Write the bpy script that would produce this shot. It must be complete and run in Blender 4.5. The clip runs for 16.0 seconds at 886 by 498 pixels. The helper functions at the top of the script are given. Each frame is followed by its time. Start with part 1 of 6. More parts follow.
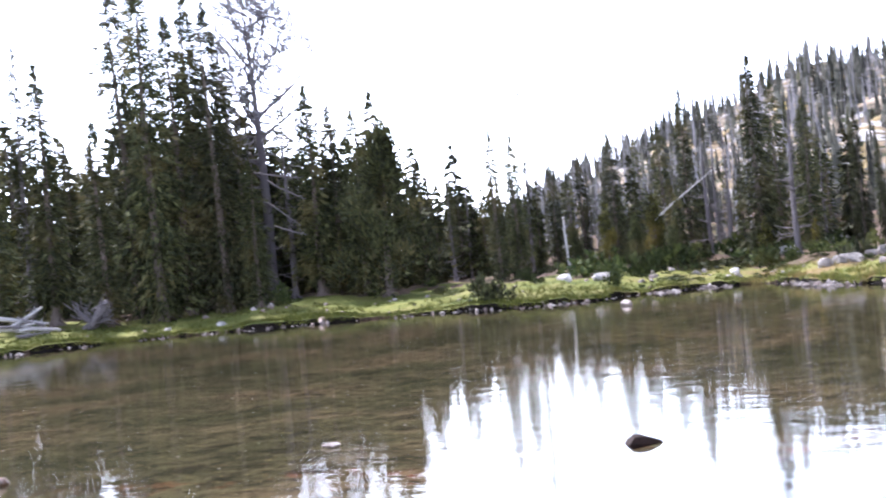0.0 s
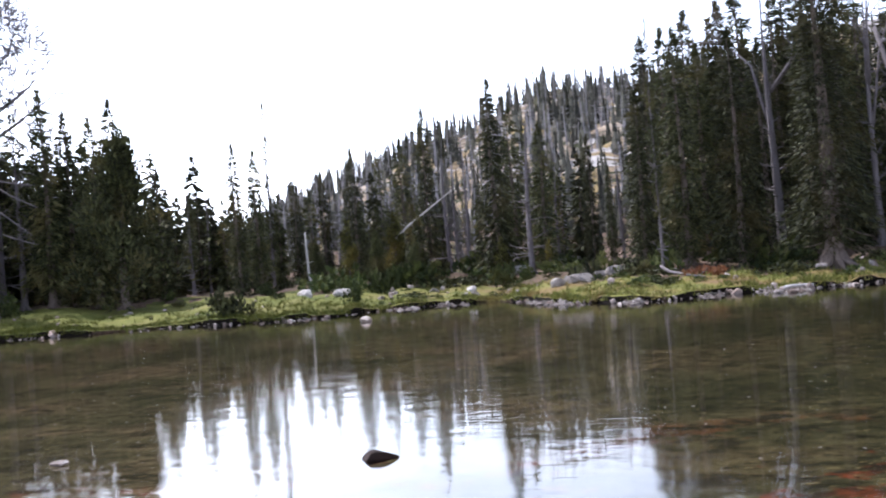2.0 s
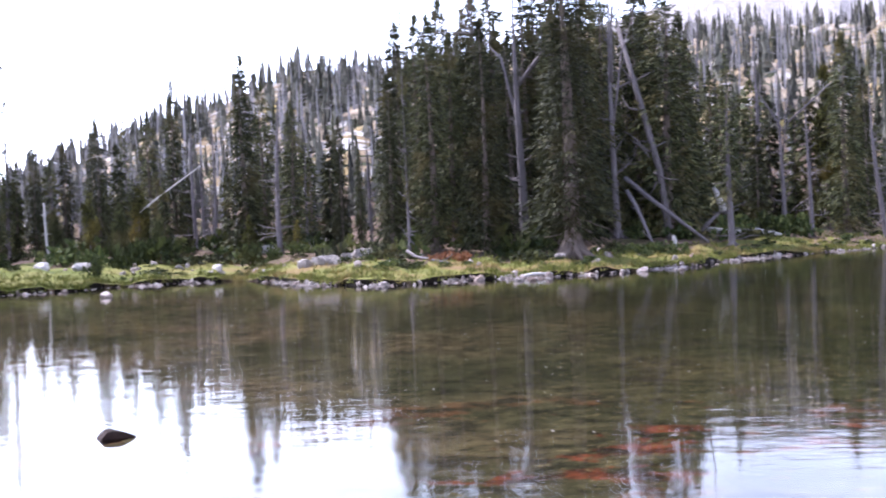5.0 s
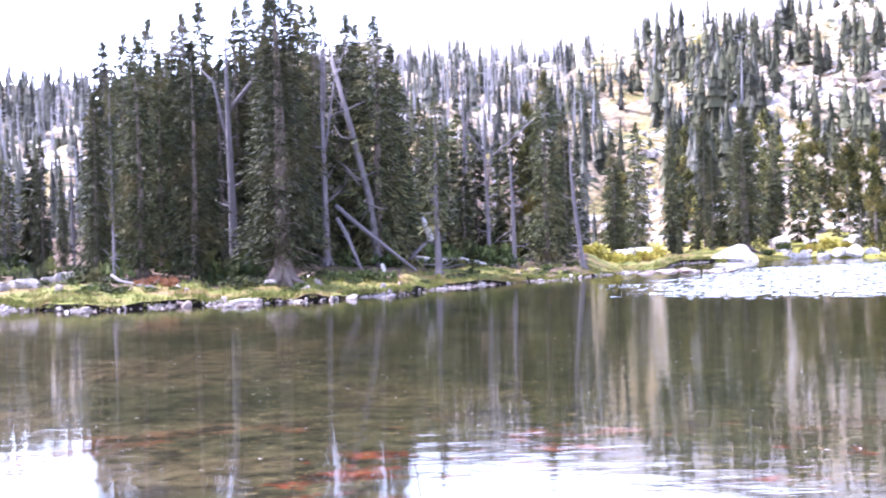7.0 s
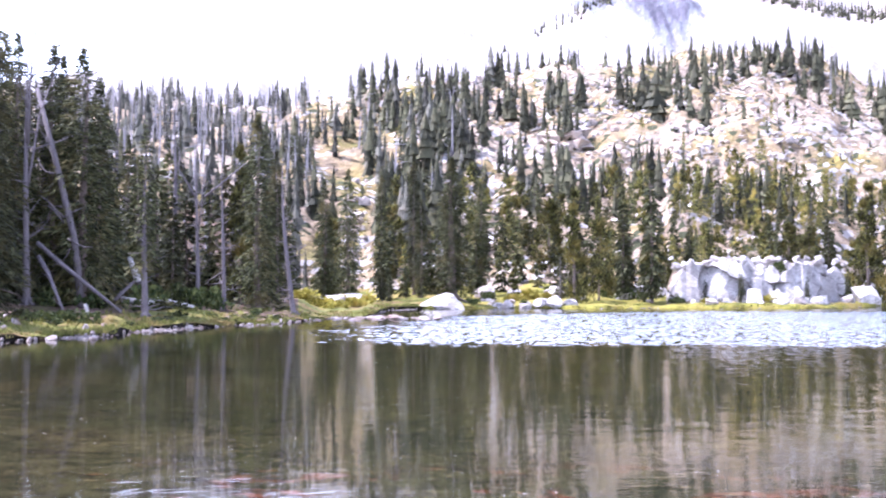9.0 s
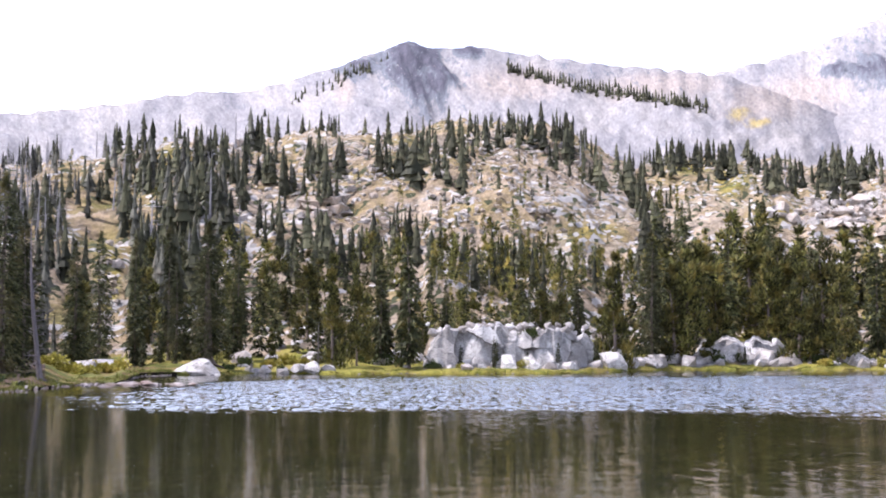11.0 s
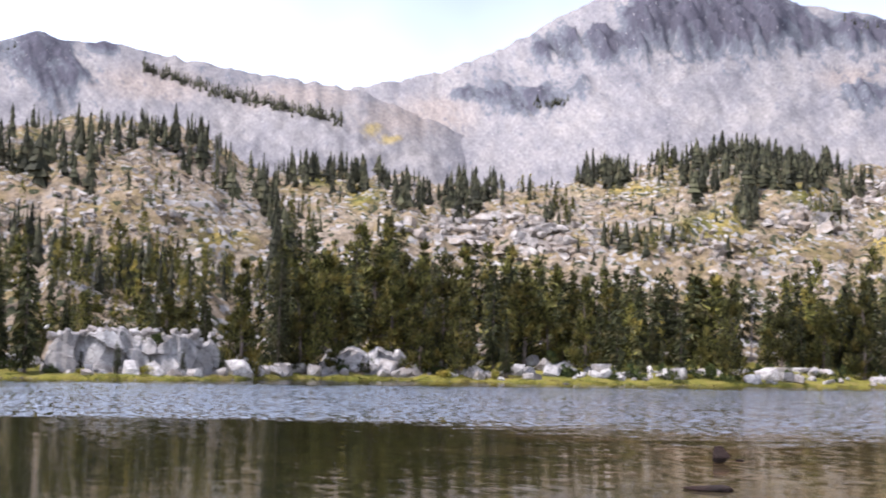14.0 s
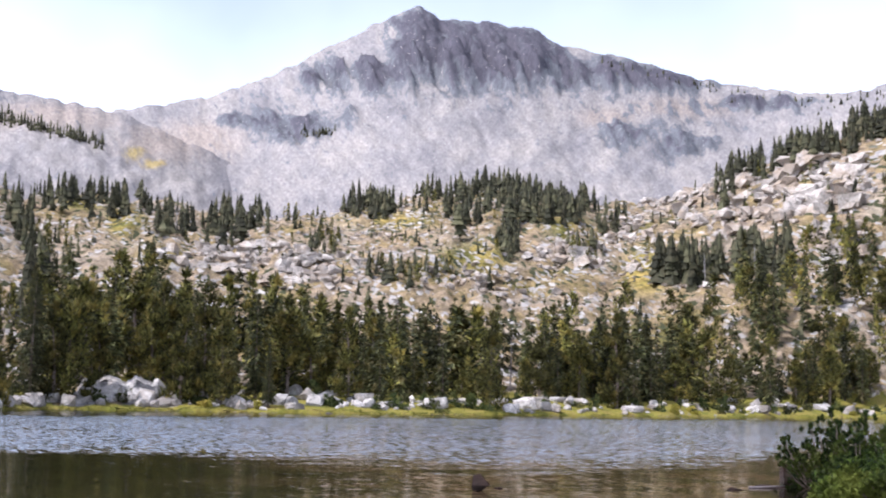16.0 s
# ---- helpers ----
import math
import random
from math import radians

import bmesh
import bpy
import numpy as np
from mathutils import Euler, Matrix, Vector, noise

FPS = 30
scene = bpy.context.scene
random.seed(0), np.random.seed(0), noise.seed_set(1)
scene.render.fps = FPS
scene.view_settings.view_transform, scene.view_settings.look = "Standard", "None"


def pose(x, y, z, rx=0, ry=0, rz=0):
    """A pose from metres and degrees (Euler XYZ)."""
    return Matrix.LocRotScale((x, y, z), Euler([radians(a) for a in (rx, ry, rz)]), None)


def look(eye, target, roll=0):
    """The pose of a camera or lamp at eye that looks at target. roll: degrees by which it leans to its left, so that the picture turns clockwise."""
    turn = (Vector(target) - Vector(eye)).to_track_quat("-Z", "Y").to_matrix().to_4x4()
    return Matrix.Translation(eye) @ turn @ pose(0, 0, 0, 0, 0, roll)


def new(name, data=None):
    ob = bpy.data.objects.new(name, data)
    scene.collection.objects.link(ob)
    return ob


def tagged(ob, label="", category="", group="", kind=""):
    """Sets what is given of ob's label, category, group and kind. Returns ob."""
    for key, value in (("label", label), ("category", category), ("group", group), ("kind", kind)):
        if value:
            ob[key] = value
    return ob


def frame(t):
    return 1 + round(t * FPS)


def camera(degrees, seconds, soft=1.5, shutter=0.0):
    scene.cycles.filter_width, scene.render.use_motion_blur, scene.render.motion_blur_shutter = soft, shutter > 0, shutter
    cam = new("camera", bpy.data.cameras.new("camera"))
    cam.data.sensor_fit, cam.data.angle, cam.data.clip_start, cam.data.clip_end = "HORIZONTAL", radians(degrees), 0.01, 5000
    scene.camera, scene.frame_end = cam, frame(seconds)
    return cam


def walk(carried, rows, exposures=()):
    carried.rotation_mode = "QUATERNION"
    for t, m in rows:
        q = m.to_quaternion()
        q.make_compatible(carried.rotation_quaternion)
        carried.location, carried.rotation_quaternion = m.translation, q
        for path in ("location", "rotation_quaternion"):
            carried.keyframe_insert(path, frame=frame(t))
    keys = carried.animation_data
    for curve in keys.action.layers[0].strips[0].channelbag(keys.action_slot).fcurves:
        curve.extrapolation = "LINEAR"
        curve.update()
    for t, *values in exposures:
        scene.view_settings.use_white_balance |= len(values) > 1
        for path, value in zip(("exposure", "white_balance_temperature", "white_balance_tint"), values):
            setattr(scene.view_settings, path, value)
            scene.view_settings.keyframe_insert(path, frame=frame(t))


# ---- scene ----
EYE = (0.0, 0.0, 1.8)
PATH = [  # seconds, turn to the left, tilt up, roll
    (0.0, 24.43, 0.74, -5.62),
    (0.5, 21.08, 0.20, -5.67),
    (1.0, 17.76, 0.70, -5.10),
    (1.5, 15.69, 0.45, -4.79),
    (2.0, 13.48, 0.43, -4.58),
    (2.5, 11.78, -0.05, -4.39),
    (3.0, 11.50, -0.21, -4.46),
    (3.2, 11.03, -0.79, -4.68),
    (5.3, 1.15, -1.10, -2.79),
    (5.5, -0.00, -1.59, -3.17),
    (6.0, -2.71, -2.09, -2.12),
    (6.5, -6.33, -0.34, -1.40),
    (7.0, -9.39, -0.29, -1.43),
    (7.5, -12.11, 0.41, -1.17),
    (8.0, -15.54, 1.03, -0.12),
    (8.5, -18.94, 1.29, 0.05),
    (9.0, -21.62, 1.46, 0.01),
    (9.5, -24.33, 1.98, -0.28),
    (10.0, -28.05, 2.78, -0.31),
    (10.2, -29.27, 3.23, -0.19),
    (12.3, -34.91, 4.42, 0.02),
    (12.5, -36.16, 4.29, 0.06),
    (13.0, -40.99, 4.60, 0.41),
    (13.5, -44.22, 4.74, 0.90),
    (14.0, -47.44, 4.76, 1.28),
    (14.5, -50.54, 5.04, 0.88),
    (15.0, -53.25, 5.62, 1.11),
    (15.5, -55.37, 6.11, 1.19),
    (16.0, -57.39, 6.22, 1.23),
]


def aim(turn, tilt, roll):
    a, e = radians(-turn), radians(tilt)
    way = Vector((math.sin(a) * math.cos(e), math.cos(a) * math.cos(e), math.sin(e)))
    return look(EYE, Vector(EYE) + way, roll)


# the exposure wanders as the camera turns from the dark wood to the bright slopes
EXPOSURE = [(0.0, 1.2, 5850, 18), (1.0, 0.8, 5950, 16), (3.2, 0.3, 6000, 16), (5.3, 1.25, 5650, 25), (6.5, 1.95, 5400, 30), (8.0, 1.8, 5500, 30), (9.5, 1.3, 5600, 26), (10.2, 0.95, 5800, 22), (12.3, 0.08, 6200, 19), (16.0, 0.08, 6100, 16)]
cam = camera(36.3, 16.0, soft=1.9, shutter=0.4)
walk(cam, [(t, aim(a, b, c)) for t, a, b, c in PATH], exposures=EXPOSURE)

# ---- light ----
SUN_AZ, SUN_EL = -58.0, 58.0
world = bpy.data.worlds.new("world")
scene.world = world
world.use_nodes = True
wn = world.node_tree.nodes
wl = world.node_tree.links
wn.clear()
sky = wn.new("ShaderNodeTexSky")
sky.sky_type = "NISHITA"
sky.sun_disc = False
sky.sun_elevation, sky.sun_rotation = radians(SUN_EL), radians(SUN_AZ)
sky.altitude, sky.air_density, sky.dust_density = 2500, 1.0, 4.0
# thin bright cloud over most of the sky, with a few bluer gaps
ray = wn.new("ShaderNodeTexCoord")
puffs = wn.new("ShaderNodeTexNoise")
puffs.inputs["Scale"].default_value, puffs.inputs["Detail"].default_value = 2.2, 5
wl.new(ray.outputs["Generated"], puffs.inputs["Vector"])
cover = wn.new("ShaderNodeMapRange")
for k, val in (("From Min", 0.36), ("From Max", 0.56), ("To Min", 0.62), ("To Max", 0.95)):
    cover.inputs[k].default_value = val
wl.new(puffs.outputs["Fac"], cover.inputs["Value"])
cloud = wn.new("ShaderNodeMix")
cloud.data_type, cloud.blend_type = "RGBA", "ADD"
grey = wn.new("ShaderNodeRGBToBW")
wl.new(sky.outputs[0], grey.inputs[0])
bright = wn.new("ShaderNodeMix")
bright.data_type, bright.blend_type = "RGBA", "MULTIPLY"
bright.inputs[0].default_value = 1.0
bright.inputs[7].default_value = (1.4, 1.41, 1.44, 1)
glare = wn.new("ShaderNodeMath")  # cloud is far brighter towards the sun
glare.operation = "POWER"
glare.inputs[1].default_value = 1.6
wl.new(grey.outputs[0], glare.inputs[0])
wl.new(glare.outputs[0], bright.inputs[6])
wl.new(bright.outputs[2], cloud.inputs[7])
wl.new(cover.outputs[0], cloud.inputs[0])
wl.new(sky.outputs[0], cloud.inputs[6])
back = wn.new("ShaderNodeBackground")
back.inputs["Strength"].default_value = 0.15
wout = wn.new("ShaderNodeOutputWorld")
wl.new(cloud.outputs[2], back.inputs["Color"])
wl.new(back.outputs[0], wout.inputs["Surface"])

sun = new("sun", bpy.data.lights.new("sun", "SUN"))
sun.data.energy, sun.data.angle, sun.data.color = 6.0, radians(0.6), (1.0, 0.96, 0.9)
sun.matrix_world = look((300 * math.sin(radians(SUN_AZ)) * math.cos(radians(SUN_EL)),
                         300 * math.cos(radians(SUN_AZ)) * math.cos(radians(SUN_EL)),
                         300 * math.sin(radians(SUN_EL))), (0, 0, 0))


# ---- materials ----
def material(name, rough=0.8, spec=0.3):
    m = bpy.data.materials.new(name)
    m.use_nodes = True
    n, l = m.node_tree.nodes, m.node_tree.links
    b = n["Principled BSDF"]
    b.inputs["Roughness"].default_value = rough
    b.inputs["Specular IOR Level"].default_value = spec
    return m, n, l, b


def ramp(n, l, fac, stops):
    r = n.new("ShaderNodeValToRGB")
    e = r.color_ramp.elements
    while len(e) < len(stops):
        e.new(0.5)
    for k, (p, c) in zip(e, stops):
        k.position, k.color = p, (*c, 1)
    l.new(fac, r.inputs["Fac"])
    return r.outputs["Color"]


def tex_noise(n, l, scale, detail=4, rough=0.6, vec=None):
    t = n.new("ShaderNodeTexNoise")
    t.inputs["Scale"].default_value, t.inputs["Detail"].default_value = scale, detail
    t.inputs["Roughness"].default_value = rough
    if vec is not None:
        l.new(vec, t.inputs["Vector"])
    return t.outputs["Fac"]


def world_pos(n):
    return n.new("ShaderNodeNewGeometry").outputs["Position"]


def mixed(n, l, fac, a, b, mode="MIX"):
    m = n.new("ShaderNodeMix")
    m.data_type, m.blend_type = "RGBA", mode
    for sock, val in ((m.inputs[0], fac), (m.inputs[6], a), (m.inputs[7], b)):
        if isinstance(val, (int, float)):
            sock.default_value = val
        elif isinstance(val, tuple):
            sock.default_value = (*val, 1)
        else:
            l.new(val, sock)
    return m.outputs[2]


def bump(n, l, b, height, strength, dist):
    k = n.new("ShaderNodeBump")
    k.inputs["Strength"].default_value, k.inputs["Distance"].default_value = strength, dist
    l.new(height, k.inputs["Height"])
    l.new(k.outputs[0], b.inputs["Normal"])


def threshold(n, l, fac, lo, hi):
    m = n.new("ShaderNodeMapRange")
    m.inputs["From Min"].default_value, m.inputs["From Max"].default_value = lo, hi
    l.new(fac, m.inputs["Value"])
    return m.outputs["Result"]


def attribute(n, name):
    a = n.new("ShaderNodeAttribute")
    a.attribute_name = name
    return a.outputs["Fac"]


def plus(n, l, a, gain, b):
    """a * gain + b"""
    k = n.new("ShaderNodeMath")
    k.operation = "MULTIPLY_ADD"
    l.new(a, k.inputs[0])
    k.inputs[1].default_value = gain
    if isinstance(b, (int, float)):
        k.inputs[2].default_value = b
    else:
        l.new(b, k.inputs[2])
    return k.outputs[0]


def foliage(name, dark, light, warm):
    """Needles: shade varies leaf by leaf, clump by clump and tree by tree."""
    m, n, l, b = material(name, 0.75, 0.2)
    geo = n.new("ShaderNodeNewGeometry")
    info = n.new("ShaderNodeObjectInfo")
    c = ramp(n, l, geo.outputs["Random Per Island"], [(0.28, dark), (1.0, light)])
    big = tex_noise(n, l, 0.7, 2, 0.5, geo.outputs["Position"])
    c = mixed(n, l, threshold(n, l, big, 0.52, 0.72), c, warm)
    tone = n.new("ShaderNodeHueSaturation")
    v = n.new("ShaderNodeMapRange")
    v.inputs["To Min"].default_value, v.inputs["To Max"].default_value = 0.6, 1.5
    l.new(info.outputs["Random"], v.inputs["Value"])
    each = n.new("ShaderNodeMath")  # trees that share one mesh carry their own tone
    each.operation = "MULTIPLY"
    l.new(v.outputs[0], each.inputs[0])
    l.new(plus(n, l, attribute(n, "tone"), 1.0, 1.0), each.inputs[1])
    l.new(each.outputs[0], tone.inputs["Value"])
    l.new(c, tone.inputs["Color"])
    l.new(tone.outputs[0], b.inputs["Base Color"])
    tr = n.new("ShaderNodeBsdfTranslucent")
    l.new(tone.outputs[0], tr.inputs["Color"])
    ms = n.new("ShaderNodeMixShader")
    ms.inputs[0].default_value = 0.14
    l.new(b.outputs[0], ms.inputs[1])
    l.new(tr.outputs[0], ms.inputs[2])
    l.new(ms.outputs[0], n["Material Output"].inputs["Surface"])
    return m


SPRUCE = foliage("spruce_needles", (0.018, 0.021, 0.009), (0.085, 0.088, 0.034), (0.115, 0.095, 0.038))
# haze over the wooded hill, mixed into its conifers' needle colour
HAZED = foliage("haze_paled_needles", (0.06, 0.06, 0.046), (0.18, 0.172, 0.135), (0.2, 0.178, 0.135))
FIR = foliage("fir_needles", (0.024, 0.025, 0.014), (0.075, 0.074, 0.04), (0.085, 0.075, 0.042))
YOUNG = foliage("young_pine_needles", (0.01, 0.02, 0.005), (0.06, 0.092, 0.013), (0.1, 0.11, 0.018))
PINE = foliage("pine_needles", (0.018, 0.019, 0.006), (0.135, 0.128, 0.032), (0.18, 0.138, 0.034))
SHRUB = foliage("shrub_leaves", (0.026, 0.038, 0.012), (0.08, 0.095, 0.028), (0.11, 0.11, 0.034))
WILLOW = foliage("willow_leaves", (0.19, 0.17, 0.03), (0.34, 0.3, 0.06), (0.36, 0.26, 0.06))
RUSSET = foliage("russet_leaves", (0.11, 0.045, 0.022), (0.2, 0.085, 0.04), (0.2, 0.1, 0.045))
FRESH = foliage("fresh_grass", (0.05, 0.06, 0.01), (0.115, 0.12, 0.022), (0.13, 0.12, 0.03))
GRASS = foliage("grass_blades", (0.06, 0.068, 0.014), (0.16, 0.16, 0.036), (0.17, 0.12, 0.045))


def bark(name, dark, light):
    m, n, l, b = material(name, 0.9, 0.15)
    co = n.new("ShaderNodeTexCoord").outputs["Object"]
    mp = n.new("ShaderNodeMapping")
    mp.inputs["Scale"].default_value = (9, 9, 1.2)
    l.new(co, mp.inputs["Vector"])
    f = tex_noise(n, l, 2.0, 5, 0.65, mp.outputs[0])
    g = tex_noise(n, l, 0.8, 3, 0.5, world_pos(n))
    c = ramp(n, l, f, [(0.3, dark), (0.7, light)])
    l.new(mixed(n, l, threshold(n, l, g, 0.35, 0.75), c, tuple(x * 0.6 for x in light)), b.inputs["Base Color"])
    bump(n, l, b, f, 0.6, 0.03)
    return m


BARK = bark("brown_bark", (0.07, 0.05, 0.04), (0.2, 0.16, 0.14))
GREY = bark("weathered_wood", (0.07, 0.06, 0.062), (0.2, 0.176, 0.182))
ASH = bark("ashen_wood", (0.15, 0.14, 0.148), (0.34, 0.32, 0.33))
PALE = bark("bleached_wood", (0.26, 0.24, 0.23), (0.52, 0.49, 0.47))


def rock_material(name, dark, mid, light, stain, scale=1.0):
    m, n, l, b = material(name, 0.85, 0.25)
    p = world_pos(n)
    f = tex_noise(n, l, 1.1 * scale, 6, 0.65, p)
    g = tex_noise(n, l, 9 * scale, 5, 0.7, p)
    s = tex_noise(n, l, 0.35 * scale, 3, 0.6, p)
    c = ramp(n, l, f, [(0.28, dark), (0.48, mid), (0.7, light)])
    c = mixed(n, l, threshold(n, l, s, 0.44, 0.62), c, stain)
    c = mixed(n, l, 0.5, c, ramp(n, l, g, [(0.3, (0.12, 0.12, 0.12)), (0.7, (0.78, 0.75, 0.73))]), "OVERLAY")
    v = n.new("ShaderNodeTexVoronoi")
    v.feature = "DISTANCE_TO_EDGE"
    v.inputs["Scale"].default_value = 0.9 * scale
    wob = n.new("ShaderNodeMix")
    wob.data_type = "VECTOR"
    wob.inputs[0].default_value = 0.6
    l.new(p, wob.inputs[4])
    tn = n.new("ShaderNodeTexNoise")
    tn.inputs["Scale"].default_value = 1.5 * scale
    l.new(p, tn.inputs["Vector"])
    l.new(tn.outputs["Color"], wob.inputs[5])
    l.new(wob.outputs[1], v.inputs["Vector"])
    c = mixed(n, l, threshold(n, l, v.outputs["Distance"], 0.014, 0.0), c, dark)
    tone, each = n.new("ShaderNodeHueSaturation"), n.new("ShaderNodeMapRange")
    each.inputs["To Min"].default_value, each.inputs["To Max"].default_value = 0.75, 1.2
    l.new(n.new("ShaderNodeObjectInfo").outputs["Random"], each.inputs["Value"])
    l.new(each.outputs[0], tone.inputs["Value"])
    l.new(c, tone.inputs["Color"])
    l.new(tone.outputs[0], b.inputs["Base Color"])
    bump(n, l, b, g, 0.8, 0.12 / scale)
    return m


GRANITE = rock_material("pale_granite", (0.12, 0.115, 0.115), (0.4, 0.38, 0.37), (0.66, 0.63, 0.61), (0.27, 0.24, 0.22))
WET = rock_material("wet_brown_rock", (0.012, 0.009, 0.008), (0.024, 0.016, 0.014), (0.045, 0.032, 0.028), (0.03, 0.014, 0.01), 3)
CRAG = rock_material("cliff_granite", (0.12, 0.115, 0.115), (0.42, 0.4, 0.39), (0.7, 0.68, 0.66), (0.3, 0.28, 0.27), 0.9)
STREWN = rock_material("hillside_granite", (0.16, 0.15, 0.14), (0.42, 0.385, 0.36), (0.66, 0.62, 0.58), (0.38, 0.31, 0.25), 0.5)
STONE = rock_material("shore_stone", (0.13, 0.11, 0.1), (0.34, 0.3, 0.285), (0.56, 0.51, 0.49), (0.22, 0.16, 0.135), 3)


PEBBLE = rock_material("wet_pebbles", (0.06, 0.05, 0.046), (0.2, 0.175, 0.165), (0.42, 0.38, 0.36), (0.13, 0.095, 0.08), 3)


def turned(n, l, vec, rot, scale):
    """Coordinates turned (degrees), then stretched."""
    a, s = n.new("ShaderNodeMapping"), n.new("ShaderNodeMapping")
    a.inputs["Rotation"].default_value, s.inputs["Scale"].default_value = [radians(k) for k in rot], scale
    l.new(vec, a.inputs["Vector"])
    l.new(a.outputs[0], s.inputs["Vector"])
    return s.outputs[0]


def mountain_material():
    """Pale scree in streaks down the slope, darker blue-grey bedrock where the face is craggy, pinkish rubble and some dry grass."""
    m, n, l, b = material("mountain_scree", 0.95, 0.1)
    sheet = n.new("ShaderNodeCombineXYZ")  # the face's own coordinates: along it and up it
    l.new(attribute(n, "along"), sheet.inputs[0])
    l.new(attribute(n, "rise"), sheet.inputs[1])
    q = sheet.outputs[0]
    f = tex_noise(n, l, 0.55, 7, 0.66, q)
    c = ramp(n, l, f, [(0.34, (0.165, 0.158, 0.17)), (0.48, (0.218, 0.206, 0.21)), (0.64, (0.268, 0.247, 0.238))])
    streak = tex_noise(n, l, 1.0, 5, 0.68, turned(n, l, q, (0, 0, -38), (4.5, 1.3, 1.0)))
    fine = plus(n, l, streak, 0.55, plus(n, l, tex_noise(n, l, 2.4, 6, 0.72, q), 0.55, -0.05))
    warm = threshold(n, l, plus(n, l, attribute(n, "warm"), 0.45, fine), 0.6, 0.9)
    c = mixed(n, l, warm, c, (0.26, 0.222, 0.202))
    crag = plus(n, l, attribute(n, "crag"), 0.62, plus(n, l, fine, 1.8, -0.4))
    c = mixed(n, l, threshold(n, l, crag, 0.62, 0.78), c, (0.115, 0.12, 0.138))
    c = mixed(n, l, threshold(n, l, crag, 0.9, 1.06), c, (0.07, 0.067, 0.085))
    gold = threshold(n, l, plus(n, l, attribute(n, "gold"), 0.5, fine), 0.7, 0.95)
    c = mixed(n, l, gold, c, (0.3, 0.235, 0.11))
    c = mixed(n, l, 0.3, c, ramp(n, l, streak, [(0.36, (0.28, 0.28, 0.29)), (0.64, (0.74, 0.72, 0.7))]), "OVERLAY")
    h = tex_noise(n, l, 8.0, 5, 0.75, q)
    c = mixed(n, l, 0.34, c, ramp(n, l, h, [(0.36, (0.16, 0.16, 0.17)), (0.5, (0.5, 0.5, 0.5)), (0.64, (0.84, 0.82, 0.8))]), "OVERLAY")
    spots = tex_noise(n, l, 14.0, 2, 0.5, q)
    c = mixed(n, l, threshold(n, l, spots, 0.7, 0.72), c, (0.42, 0.4, 0.39))
    c = mixed(n, l, threshold(n, l, spots, 0.29, 0.27), c, (0.07, 0.072, 0.068))
    l.new(c, b.inputs["Base Color"])
    bump(n, l, b, plus(n, l, streak, 0.8, h), 0.35, 1.5)
    return m


MOUNTAIN = mountain_material()


def meadow_material():
    m, n, l, b = material("meadow_turf", 0.9, 0.15)
    p = world_pos(n)
    a = tex_noise(n, l, 0.35, 5, 0.65, p)
    g = tex_noise(n, l, 4.0, 5, 0.7, p)
    c = ramp(n, l, a, [(0.34, (0.06, 0.07, 0.016)), (0.46, (0.12, 0.12, 0.028)), (0.55, (0.14, 0.1, 0.04)), (0.68, (0.13, 0.08, 0.05))])
    sx = n.new("ShaderNodeSeparateXYZ")
    l.new(p, sx.inputs[0])
    lush = ramp(n, l, a, [(0.34, (0.065, 0.08, 0.016)), (0.5, (0.115, 0.12, 0.028)), (0.7, (0.14, 0.125, 0.045))])
    c = mixed(n, l, threshold(n, l, sx.outputs["X"], -9.0, -17.0), c, lush)
    c = mixed(n, l, threshold(n, l, sx.outputs["X"], 34.0, 38.0), c, ramp(n, l, a, [(0.34, (0.09, 0.095, 0.018)), (0.5, (0.19, 0.17, 0.036)), (0.7, (0.2, 0.15, 0.055))]))
    c = mixed(n, l, 0.5, c, ramp(n, l, g, [(0.3, (0.15, 0.15, 0.12)), (0.7, (0.75, 0.74, 0.6))]), "OVERLAY")
    l.new(c, b.inputs["Base Color"])
    bump(n, l, b, g, 0.7, 0.08)
    return m


